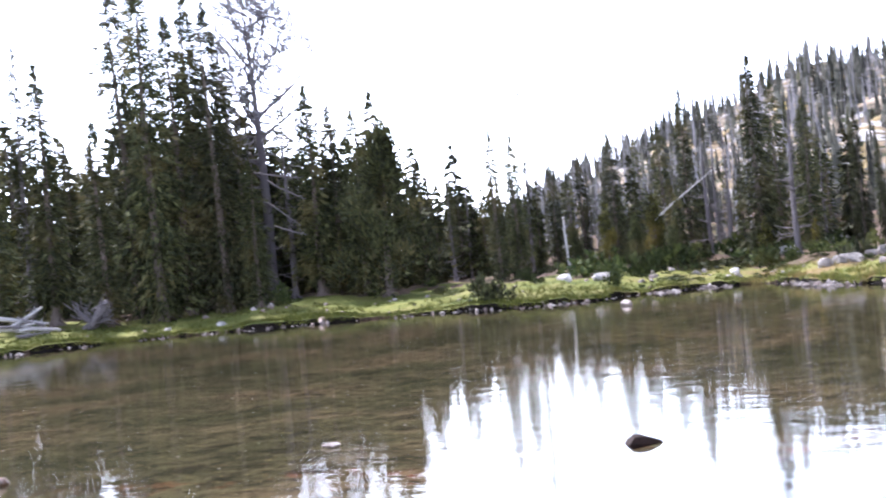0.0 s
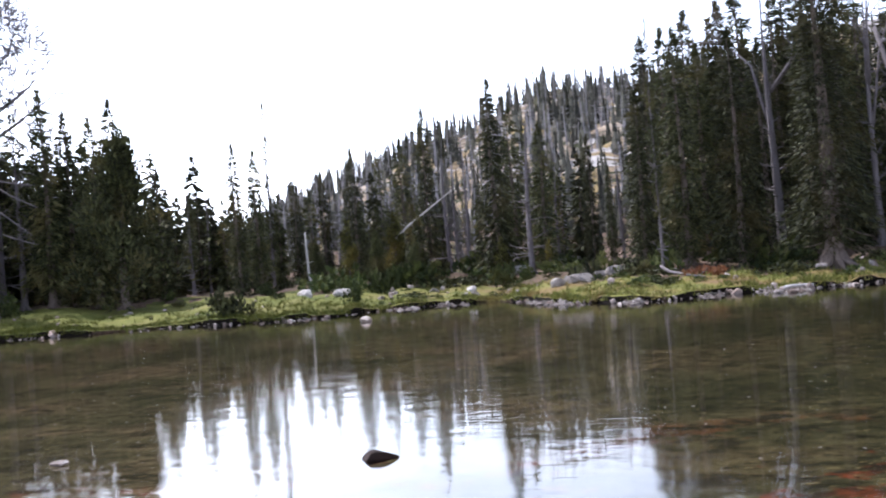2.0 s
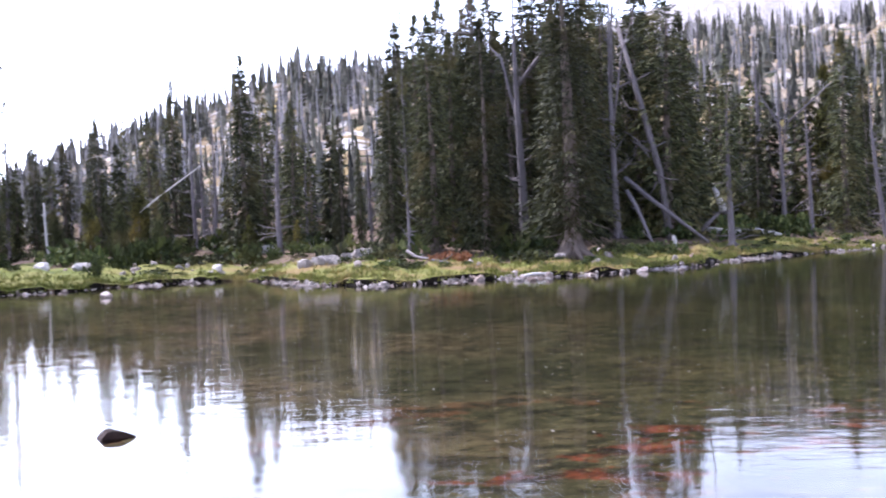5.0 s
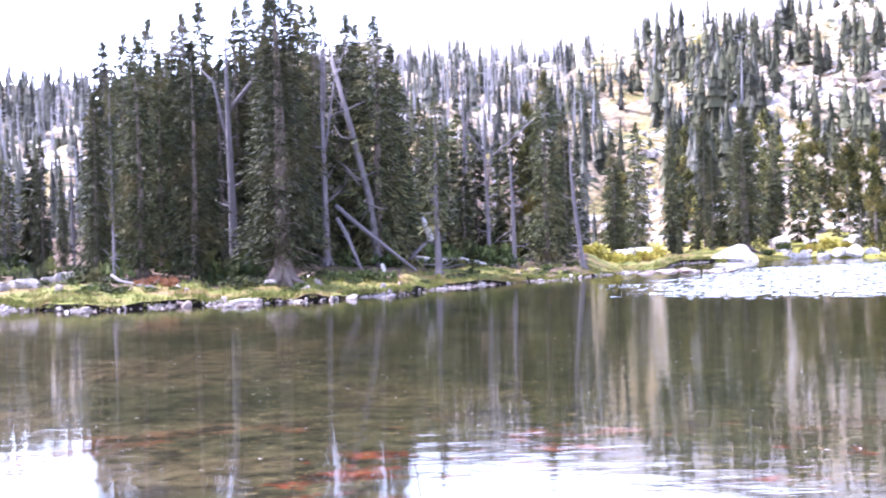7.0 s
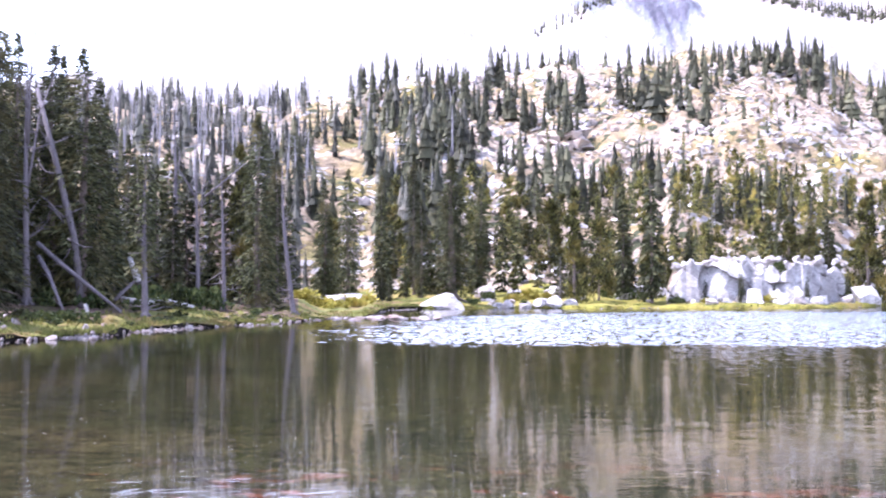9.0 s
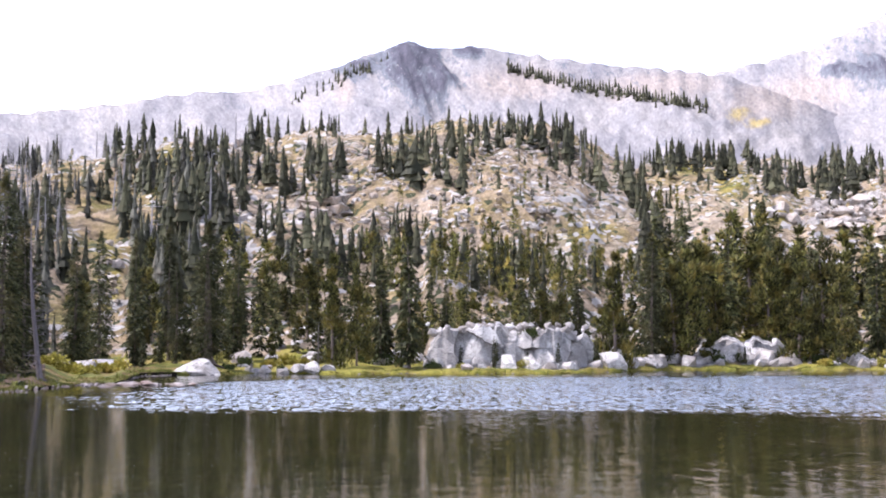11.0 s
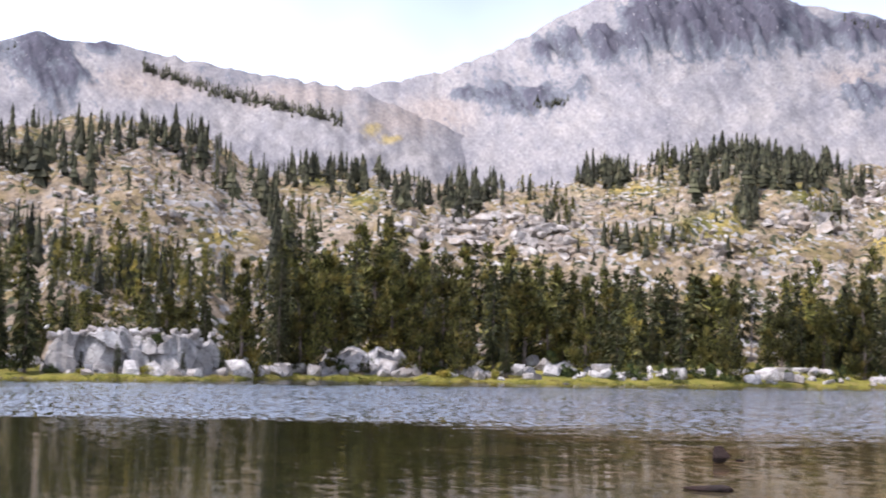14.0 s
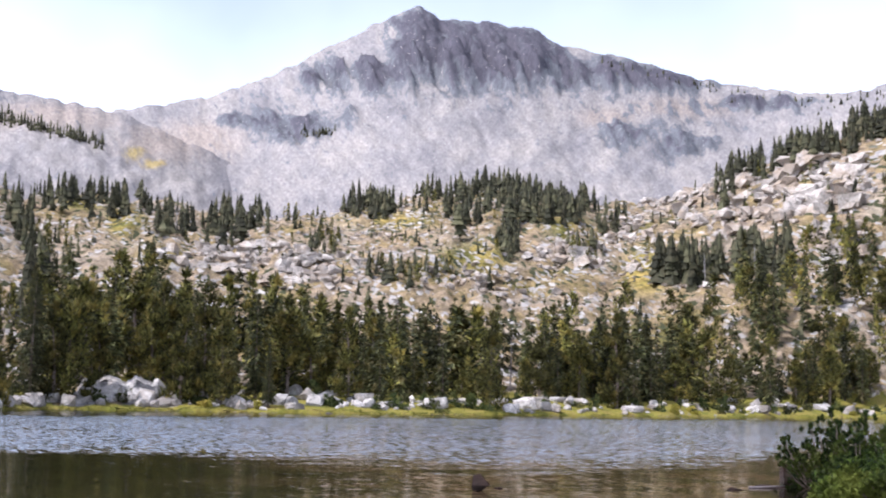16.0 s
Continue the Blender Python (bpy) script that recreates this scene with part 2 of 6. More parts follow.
def hillside_material():
    """Beige and pinkish rubble with pale stones, and green-gold grass in the wetter hollows."""
    m, n, l, b = material("rocky_hillside", 0.95, 0.1)
    p = world_pos(n)
    a = tex_noise(n, l, 0.05, 6, 0.7, p)
    q = turned(n, l, p, (0, 0, 45), (1.0, 0.28, 1.2))
    g = tex_noise(n, l, 0.5, 7, 0.8, q)
    c = ramp(n, l, a, [(0.33, (0.15, 0.135, 0.05)), (0.42, (0.24, 0.185, 0.095)), (0.5, (0.265, 0.205, 0.14)), (0.58, (0.285, 0.236, 0.19)), (0.68, (0.36, 0.32, 0.3))])
    lush = threshold(n, l, plus(n, l, attribute(n, "lush"), 0.6, a), 0.56, 0.86)
    c = mixed(n, l, lush, c, ramp(n, l, tex_noise(n, l, 0.09, 4, 0.6, p), [(0.38, (0.15, 0.145, 0.04)), (0.62, (0.3, 0.225, 0.075))]))
    c = mixed(n, l, 0.8, c, ramp(n, l, g, [(0.36, (0.1, 0.1, 0.1)), (0.5, (0.5, 0.49, 0.48)), (0.62, (0.85, 0.82, 0.8))]), "OVERLAY")
    cell = n.new("ShaderNodeTexVoronoi")
    cell.inputs["Scale"].default_value = 1.1
    l.new(q, cell.inputs["Vector"])
    one = n.new("ShaderNodeSeparateColor")
    l.new(cell.outputs["Color"], one.inputs[0])
    lots = plus(n, l, tex_noise(n, l, 0.06, 4, 0.6, p), 1.6, one.outputs[0])
    c = mixed(n, l, threshold(n, l, lots, 1.62, 1.68), c, ramp(n, l, one.outputs[1], [(0.0, (0.26, 0.245, 0.24)), (1.0, (0.5, 0.47, 0.45))]))
    c = mixed(n, l, threshold(n, l, one.outputs[2], 0.84, 0.88), c, (0.06, 0.065, 0.035))
    l.new(c, b.inputs["Base Color"])
    bump(n, l, b, g, 1.0, 1.0)
    return m


def bed_material():
    m, n, l, b = material("lake_bed", 0.9, 0.1)
    p = world_pos(n)
    a = tex_noise(n, l, 0.25, 4, 0.6, p)
    g = tex_noise(n, l, 2.2, 6, 0.7, p)
    c = ramp(n, l, a, [(0.36, (0.055, 0.055, 0.034)), (0.5, (0.105, 0.094, 0.064)), (0.62, (0.155, 0.12, 0.09))])
    c = mixed(n, l, 0.9, c, ramp(n, l, g, [(0.36, (0.1, 0.1, 0.09)), (0.6, (0.8, 0.77, 0.68))]), "OVERLAY")
    # gravel off the meadow; the trees' dark reflection tinted in off the point
    side = n.new("ShaderNodeSeparateXYZ")
    l.new(p, side.inputs[0])
    mirror_zone = n.new("ShaderNodeMath")
    mirror_zone.operation = "MULTIPLY"
    l.new(threshold(n, l, plus(n, l, a, 8.0, side.outputs["X"]), -3.0, 10.0), mirror_zone.inputs[0])
    off = plus(n, l, side.outputs["Y"], -1.0, plus(n, l, a, 4.0, side.outputs["X"]))
    l.new(threshold(n, l, off, 12.0, 4.0), mirror_zone.inputs[1])
    tree_mirror = mirror_zone.outputs[0]
    c = mixed(n, l, tree_mirror, c, mixed(n, l, 1.0, c, (0.32, 0.40, 0.24), "MULTIPLY"))
    c = mixed(n, l, threshold(n, l, off, 6.0, 14.0), c, mixed(n, l, 1.0, c, (1.6, 1.35, 1.3), "MULTIPLY"))
    # rust-red weed mats in one zone of the shallows
    far = n.new("ShaderNodeVectorMath")
    far.operation = "LENGTH"
    l.new(p, far.inputs[0])
    zone = n.new("ShaderNodeMath")
    zone.operation = "MULTIPLY"
    l.new(threshold(n, l, far.outputs["Value"], 9.5, 12.5), zone.inputs[0])
    l.new(threshold(n, l, far.outputs["Value"], 20.0, 15.5), zone.inputs[1])
    w = threshold(n, l, tex_noise(n, l, 0.75, 6, 0.68, p), 0.55, 0.58)
    mats = n.new("ShaderNodeMath")
    mats.operation = "MULTIPLY"
    l.new(w, mats.inputs[0])
    l.new(zone.outputs[0], mats.inputs[1])
    red = ramp(n, l, g, [(0.42, (0.02, 0.012, 0.009)), (0.6, (0.2, 0.055, 0.025))])
    c = mixed(n, l, mats.outputs[0], c, red)
    c = mixed(n, l, threshold(n, l, tex_noise(n, l, 1.0, 3, 0.55, p), 0.62, 0.68), c, (0.035, 0.03, 0.02))
    litter = tex_noise(n, l, 4.5, 5, 0.72, p)
    c = mixed(n, l, threshold(n, l, litter, 0.58, 0.62), c, (0.018, 0.014, 0.008))
    c = mixed(n, l, threshold(n, l, litter, 0.39, 0.36), c, (0.22, 0.18, 0.09))
    l.new(c, b.inputs["Base Color"])
    bump(n, l, b, g, 0.6, 0.08)
    return m


def duff_material():
    """Needle litter, bare earth and sticks under the trees."""
    m, n, l, b = material("forest_duff", 0.95, 0.1)
    p = world_pos(n)
    a = tex_noise(n, l, 0.5, 5, 0.65, p)
    g = tex_noise(n, l, 5.0, 5, 0.75, p)
    c = ramp(n, l, a, [(0.34, (0.07, 0.065, 0.03)), (0.46, (0.09, 0.065, 0.045)), (0.6, (0.13, 0.09, 0.07)), (0.74, (0.26, 0.2, 0.16))])
    c = mixed(n, l, 0.6, c, ramp(n, l, g, [(0.34, (0.1, 0.1, 0.1)), (0.66, (0.75, 0.72, 0.7))]), "OVERLAY")
    l.new(c, b.inputs["Base Color"])
    bump(n, l, b, g, 0.8, 0.1)
    return m


DUFF = duff_material()


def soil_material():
    m, n, l, b = material("shade_dark_soil", 0.95, 0.1)
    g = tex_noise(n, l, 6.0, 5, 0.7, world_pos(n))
    # bank soil, its colour taken near black for the shade under the turf lip
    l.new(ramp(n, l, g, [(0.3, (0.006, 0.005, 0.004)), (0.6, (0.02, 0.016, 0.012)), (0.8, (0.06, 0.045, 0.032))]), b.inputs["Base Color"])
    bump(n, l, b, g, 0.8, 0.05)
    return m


SOIL = soil_material()
MEADOW, HILLSIDE, BED = meadow_material(), hillside_material(), bed_material()


def water_material():
    m = bpy.data.materials.new("lake_water")
    m.use_nodes = True
    n, l = m.node_tree.nodes, m.node_tree.links
    n.remove(n["Principled BSDF"])
    p = world_pos(n)
    # calm near the banks, ruffled by wind between them; gusts break the band's edge into streaks
    sep = n.new("ShaderNodeSeparateXYZ")
    l.new(p, sep.inputs[0])
    streak = tex_noise(n, l, 1.0, 4, 0.65, turned(n, l, p, (0, 0, 35), (0.22, 0.7, 1.0)))
    fleck = tex_noise(n, l, 1.0, 3, 0.6, turned(n, l, p, (0, 0, 35), (0.7, 2.6, 1.0)))
    gusts = plus(n, l, fleck, 0.9, plus(n, l, streak, 1.2, attribute(n, "wind")))
    wind = threshold(n, l, gusts, 1.4, 2.2)
    breeze = n.new("ShaderNodeMath")
    breeze.operation = "MULTIPLY"
    l.new(threshold(n, l, sep.outputs["X"], 6.0, 30.0), breeze.inputs[0])
    l.new(threshold(n, l, streak, 0.3, 0.75), breeze.inputs[1])
    wind = plus(n, l, breeze.outputs[0], 0.16, wind)
    small = tex_noise(n, l, 1.6, 2, 0.5, p)
    b1 = n.new("ShaderNodeBump")
    b1.inputs["Strength"].default_value, b1.inputs["Distance"].default_value = 1.0, 0.0042
    fine = tex_noise(n, l, 1.0, 3, 0.6, turned(n, l, p, (0, 0, 8), (1.6, 8.0, 1.0)))
    l.new(plus(n, l, fine, 0.3, small), b1.inputs["Height"])
    # wavelets: each patch of water tilts its own way
    chop = n.new("ShaderNodeTexNoise")
    chop.inputs["Scale"].default_value, chop.inputs["Detail"].default_value = 1.0, 3
    l.new(turned(n, l, p, (0, 0, 30), (5.0, 1.6, 1.0)), chop.inputs["Vector"])
    tilt = n.new("ShaderNodeVectorMath")
    tilt.operation = "SUBTRACT"
    l.new(chop.outputs["Color"], tilt.inputs[0])
    tilt.inputs[1].default_value = (0.535, 0.56, 0.5)  # mean lean towards the eye, so the wavelets mirror more sky
    flatten = n.new("ShaderNodeVectorMath")
    flatten.operation = "MULTIPLY"
    l.new(tilt.outputs[0], flatten.inputs[0])
    flatten.inputs[1].default_value = (1.5, 1.5, 0.0)
    force = n.new("ShaderNodeVectorMath")
    force.operation = "SCALE"
    l.new(flatten.outputs[0], force.inputs[0])
    l.new(wind, force.inputs["Scale"])
    total = n.new("ShaderNodeVectorMath")
    total.operation = "ADD"
    l.new(b1.outputs[0], total.inputs[0])
    l.new(force.outputs[0], total.inputs[1])
    b2 = n.new("ShaderNodeVectorMath")
    b2.operation = "NORMALIZE"
    l.new(total.outputs[0], b2.inputs[0])
    gloss = n.new("ShaderNodeBsdfGlossy")
    gloss.inputs["Roughness"].default_value = 0.03
    l.new(b2.outputs[0], gloss.inputs["Normal"])
    clear = n.new("ShaderNodeBsdfTransparent")
    clear.inputs["Color"].default_value = (0.72, 0.71, 0.65, 1)
    fr = n.new("ShaderNodeFresnel")
    fr.inputs["IOR"].default_value = 1.33
    l.new(b1.outputs[0], fr.inputs["Normal"])
    mix = n.new("ShaderNodeMixShader")
    l.new(fr.outputs[0], mix.inputs[0])
    l.new(clear.outputs[0], mix.inputs[1])
    l.new(gloss.outputs[0], mix.inputs[2])
    l.new(mix.outputs[0], n["Material Output"].inputs["Surface"])
    return m


WATER = water_material()


# ---- numbers of the land ----
def at(az, r, z=0.0):
    """A place from its bearing (degrees, clockwise from +y), its distance and its height."""
    return Vector((r * math.sin(radians(az)), r * math.cos(radians(az)), z))


def lattice(ix, iy, seed):
    h = (ix.astype(np.int64) * 374761393 + iy.astype(np.int64) * 668265263 + seed * 974711) & 0x7FFFFFFF
    h = ((h ^ (h >> 13)) * 1274126177) & 0x7FFFFFFF
    return ((h ^ (h >> 16)) & 0xFFFF) / 65535.0


def vnoise(x, y, seed=0):
    ix, iy = np.floor(x), np.floor(y)
    fx, fy = x - ix, y - iy
    fx, fy = fx * fx * (3 - 2 * fx), fy * fy * (3 - 2 * fy)
    a, b = lattice(ix, iy, seed), lattice(ix + 1, iy, seed)
    c, d = lattice(ix, iy + 1, seed), lattice(ix + 1, iy + 1, seed)
    return (a + (b - a) * fx) * (1 - fy) + (c + (d - c) * fx) * fy


def fbm(x, y, octaves=4, seed=0, gain=0.5):
    s, amp, tot = 0.0, 1.0, 0.0
    for k in range(octaves):
        s = s + amp * vnoise(x * 2 ** k, y * 2 ** k, seed + k)
        tot += amp
        amp *= gain
    return s / tot


def table(rows):
    xs, ys = zip(*rows)
    return lambda a: np.interp(a, xs, ys)


SHORE = table([(-180, 0.5), (-130, 6), (-110, 20), (-80, 38), (-60, 48), (-43, 55.2), (-38.4, 57.2), (-33.8, 56), (-29, 53.5), (-25.4, 53.4),
               (-20.8, 50), (-18, 50.5), (-16, 52.4), (-13.5, 53.3), (-11.2, 52.8), (-9, 46), (-6.5, 42.8), (-4, 41.8), (-1.8, 43.6), (0.3, 43.4), (2.8, 43.2),
               (5.1, 45.5), (7.9, 47.8), (9.9, 53.5), (12.5, 57.6), (14.4, 60.5), (17.2, 69), (18.6, 72), (19.2, 90), (20.9, 94),
               (22.5, 96), (24, 100), (27, 97), (30, 99), (33.2, 99), (36.5, 100), (39, 108), (41, 118), (46, 124), (50, 124), (54, 127), (58, 135),
               (67, 158), (74, 190), (80, 215), (95, 230), (115, 120), (130, 30), (180, 0.5)])
NEAR = table([(-180, 60), (-150, 30), (-130, 6), (-100, 5), (-80, 3), (-50, 1.6), (-10, 1.2), (30, 1.7), (50, 2.8), (60, 6), (66, 8), (70, 13), (72, 22), (73, 29.8), (74, 31.0), (80, 36), (95, 60), (120, 140), (180, 200)])
CREST = table([(-180, 1), (-60, 0.2), (-26, 0.1), (-22, 1.2), (-20, 2.3), (-16.5, 3.6), (-13, 4.7), (-9.4, 5.6), (-5.7, 6.1), (-1, 6.7), (8, 7.3),
               (14, 7.6), (18, 8.0), (22, 8.7), (26, 9.3), (30, 9.3), (35, 9.1), (37, 8.6), (40, 7.5), (44, 7.6), (48, 7.1), (53, 7.4), (56, 8.3),
               (59.4, 8.9), (62.5, 8.4), (65, 8.0), (66.5, 8.3), (68.5, 9.0), (70.5, 9.9), (73, 10.5), (76, 11.4), (80, 12), (100, 6), (180, 1)])
CREST_R = table([(-180, 400), (-20, 190), (-10, 215), (0, 235), (10, 275), (25, 330), (45, 370), (60, 385), (68, 330), (76, 290), (180, 400)])
FOOT_R = table([(-180, 90), (-20, 78), (0, 76), (10, 86), (18, 108), (30, 118), (45, 140), (60, 165), (76, 205), (180, 300)])
CLIFF = table([(-180, 0), (30.9, 0), (31.3, 1), (37.8, 1), (38.6, 0), (41.5, 0), (42.3, 0.8), (45.8, 0.8), (46.6, 0), (180, 0)])


def shore(az):
    """The waterline, with its small bays and points."""
    r = SHORE(az)
    q = np.asarray(az, float) * 0.9
    return r + (fbm(q * 1.1, q * 0 + 3, 3, 11) - 0.5) * 2.4 * np.clip(r / 50, 0.2, 1)


def land(x, y):
    """Height of the ground, and how far inland (positive) or out in the water a place is."""
    x, y = np.asarray(x, float), np.asarray(y, float)
    r = np.hypot(x, y)
    az = np.degrees(np.arctan2(x, y))
    s_out, s_in = r - shore(az), NEAR(az) - r + (fbm(x / 2.5, y / 2.5, 3, 11) - 0.5) * 0.8
    s = np.maximum(s_out, s_in)
    bed = -0.7 * (1 - np.exp(np.minimum(s, 0) / 9.0)) - 0.05 + (fbm(x / 1.5, y / 1.5, 3, 5) - 0.5) * 0.1
    far = np.clip((az - 20.7) / 0.5, 0, 1)
    lip = np.where(s_in > s_out, 0.08, (0.19 * (1 - far) + 0.18 * far) * np.clip(fbm(az * 0.8, az * 0, 3, 9) * 3.6 - 1.0, 0.2, 1.2)) + (fbm(x / 0.9, y / 0.9, 3, 8) - 0.5) * 0.16
    bank = lip * np.clip(s / 0.15, 0, 1) + np.where(s_in > s_out, 0.03, 0.06 + 0.07 * np.clip((az - 38) / 4, 0, 1)) * np.clip(s, 0, 13) * np.interp(az, [15.5, 16.5, 19.2, 21], [1, 0.3, 0.3, 1]) + (fbm(x / 1.7, y / 1.7, 3, 3) - 0.5) * 0.3 * np.clip(s / 2, 0, 1)
    cl = CLIFF(az) * np.clip((s - 3.5 - 4.5 * fbm(x / 3, y / 3, 3, 21)) / 2.2, 0, 1) * (0.4 + np.where(az > 40, 1.4, 2.6) * fbm(x / 3.2, y / 3.2, 4, 22, 0.65))
    rh, rc = FOOT_R(az), CREST_R(az)
    u = np.clip((r - rh) / (rc - rh), 0, 1)
    zc = rc * np.tan(np.radians(CREST(az)))
    hill = zc * (0.75 * u + 0.25 * u * u * (3 - 2 * u))
    rough = (fbm(x / 30, y / 30, 3, 31) - 0.5) * 11 + (1 - np.abs(fbm(x / 8, y / 8, 3, 41) - 0.5) * 8) * 1.1 + (fbm(x / 2.2, y / 2.2, 2, 51) - 0.5) * 2.0
    hill = hill + rough * np.clip(u * 4, 0, 1) * np.clip((az + 24) / 10, 0, 1) * np.clip((700 - r) / 250, 0, 1)
    hill = hill - np.clip(r - rc - 25, 0, 400) * 0.16 * np.clip(zc / 30, 0, 1)
    z = np.where(s < 0, bed, bank + cl + hill)
    return z, s


def ground_z(x, y):
    return float(land(np.array([x]), np.array([y]))[0][0])


# ---- building helpers ----
def mesh_from(name, verts, faces, mats, smooth=False):
    me = bpy.data.meshes.new(name)
    me.from_pydata([tuple(v) for v in verts], [], [tuple(f) for f in faces])
    for m in mats if isinstance(mats, (list, tuple)) else [mats]:
        me.materials.append(m)
    if smooth:
        me.polygons.foreach_set("use_smooth", [True] * len(me.polygons))
    return me


def grid_mesh(name, P, mats, smooth=True):
    """A sheet from an array of points (rows, columns, 3)."""
    a, b, _ = P.shape
    i = np.arange(a * b).reshape(a, b)
    q = np.stack([i[:-1, :-1], i[1:, :-1], i[1:, 1:], i[:-1, 1:]], -1).reshape(-1, 4)
    me = bpy.data.meshes.new(name)
    me.vertices.add(a * b)
    me.vertices.foreach_set("co", P.reshape(-1))
    me.loops.add(q.size)
    me.loops.foreach_set("vertex_index", q.reshape(-1))
    me.polygons.add(len(q))
    me.polygons.foreach_set("loop_start", np.arange(0, q.size, 4))
    me.polygons.foreach_set("use_smooth", np.full(len(q), smooth))
    for m in mats:
        me.materials.append(m)
    me.update(calc_edges=True)
    return me, q


def tri_mesh(name, V, F, mat):
    """A mesh of triangles from arrays."""
    V, F = np.asarray(V, float), np.asarray(F, np.int32)
    me = bpy.data.meshes.new(name)
    me.vertices.add(len(V))
    me.vertices.foreach_set("co", V.reshape(-1))
    me.loops.add(F.size)
    me.loops.foreach_set("vertex_index", F.reshape(-1))
    me.polygons.add(len(F))
    me.polygons.foreach_set("loop_start", np.arange(0, F.size, 3, dtype=np.int32))
    me.polygons.foreach_set("use_smooth", np.zeros(len(F), bool))
    me.materials.append(mat)
    me.update(calc_edges=True)
    return me


def give(me, name, values):
    """A value for each corner point of a mesh, for its material to read."""
    me.attributes.new(name, "FLOAT", "POINT").data.foreach_set("value", np.asarray(values, np.float32).reshape(-1))


def blobs(A, E, rows):
    """How much a bearing and a height angle lie within soft ellipses (bearing, angle, half widths)."""
    out = np.zeros(np.broadcast(A, E).shape)
    for a, e, w, h in rows:
        out = np.maximum(out, np.exp(-(((A - a) / w) ** 2 + ((E - e) / h) ** 2)))
    return out


def part(name, me, parent=None, label=""):
    ob = new(name, me)
    if parent is not None:
        ob.parent = parent
    return tagged(ob, label)


def thing(name, m, label, category, group="", kind=""):
    ob = new(name)
    ob.matrix_basis = m
    ob.empty_display_size = 0.2
    return tagged(ob, label, category, group, kind)


# ---- ground, lake, mountains ----
# grassy hollows on the hillside: bearing, height angle, half widths
HOLLOWS = [(44.0, 6.9, 0.7, 0.6), (45.6, 5.6, 0.95, 0.3), (42.3, 7.6, 0.95, 0.25), (38.0, 5.0, 1.2, 0.35), (20.5, 7.8, 0.95, 0.5), (55.3, 7.4, 1.7, 0.3),
           (58.7, 5.8, 1.4, 0.5), (66.0, 5.4, 0.95, 0.95), (52.7, 7.75, 0.95, 0.25), (62.6, 7.3, 0.95, 0.35), (17.9, 3.0, 0.5, 1.6), (-9.5, 5.2, 0.7, 0.3)]


def ground():
    """One sheet: the lake bed, the cut bank with its overhanging turf, the hillside and the country beyond."""
    az = np.concatenate([np.arange(-180, -48, 3.0), np.arange(-48, 80, 0.25), np.arange(80, 180.1, 2.5)])
    sh = shore(az)[:, None]
    wet = np.concatenate([np.linspace(-0.0005, 0.9, 47), np.linspace(0.91, 0.998, 12)])[None, :] * sh
    cut = np.array([0.0, 0.15, 0.16, 0.04, 0.05, 0.16, 0.4, 0.8])
    lift = np.array([-0.06, 0.02, 0.4, 0.65, 0.85, 1.0, 1.0, 1.0])
    dry = np.concatenate([np.linspace(1.1, 30, 54), 30 + np.geomspace(0.8, 330, 88), 360 + np.geomspace(20, 4000, 22)])
    Rr = np.concatenate([wet, sh + cut[None, :], sh + dry[None, :]], 1)
    A = np.radians(az)[:, None] + Rr * 0
    x, y = Rr * np.sin(A), Rr * np.cos(A)
    z, s = land(x, y)
    k = wet.shape[1]
    # rows of the bank's cut face
    xs, ys = (sh + 0.2) * np.sin(A[:, :1]), (sh + 0.2) * np.cos(A[:, :1])
    lipz, lips = land(xs, ys)
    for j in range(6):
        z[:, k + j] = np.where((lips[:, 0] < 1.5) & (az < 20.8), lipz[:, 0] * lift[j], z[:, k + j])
    me, q = grid_mesh("ground", np.stack([x, y, z], -1), [BED, MEADOW, HILLSIDE, SOIL, GRANITE, DUFF])
    n_row = Rr.shape[1] - 1
    row = np.tile(np.arange(n_row), len(az) - 1)
    sf, rf = s.reshape(-1)[q].max(1), Rr.reshape(-1)[q].mean(1)
    azf = np.degrees(A.reshape(-1)[q].mean(1))
    ix = np.where(sf < 0.05, 0, np.where(rf - FOOT_R(azf) < 4 + 9 * (fbm(azf * 1.3, rf / 9, 2, 77) - 0.5), 1, 2))
    inland = sf - np.interp(azf, [-16, -11], [11.0, 6.5]) + 6 * (fbm(azf * 0.9, rf / 2.5, 3, 78) - 0.5)
    ix = np.where((ix == 1) & (inland > 0) & (azf < 15.5) & (azf > -60), 5, ix)
    ix = np.where((ix == 1) & (azf > 12.5) & (azf < 15.5) & (fbm(azf * 3, rf / 1.5, 3, 83) > 0.4), 5, ix)
    ix = np.where((ix == 2) & (azf < 13) & (rf < 0.2 * CREST_R(azf) + 0.8 * FOOT_R(azf) + 30 * (fbm(azf * 0.5, rf / 12, 3, 79) - 0.5)), 5, ix)
    ix = np.where((ix == 1) & (NEAR(azf) - rf > rf - shore(azf)) & (azf > 60) & (azf < 92), 3, ix)
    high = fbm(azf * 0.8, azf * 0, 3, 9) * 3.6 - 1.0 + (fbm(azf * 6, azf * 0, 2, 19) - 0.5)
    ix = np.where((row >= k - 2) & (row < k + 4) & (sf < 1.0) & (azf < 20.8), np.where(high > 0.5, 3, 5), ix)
    zz = z.reshape(-1)[q]
    ix = np.where((CLIFF(azf) > 0.1) & (rf - shore(azf) > 2.4) & (rf - shore(azf) < 13), 2, ix)
    me.polygons.foreach_set("material_index", ix.astype(np.int32))
    give(me, "lush", blobs(np.degrees(A), np.degrees(np.arctan2(z - 1.8, Rr)), HOLLOWS))
    tagged(new("ground", me), "grassy lake banks rising into pale rocky hillside", "ground", kind="structure")


ground()


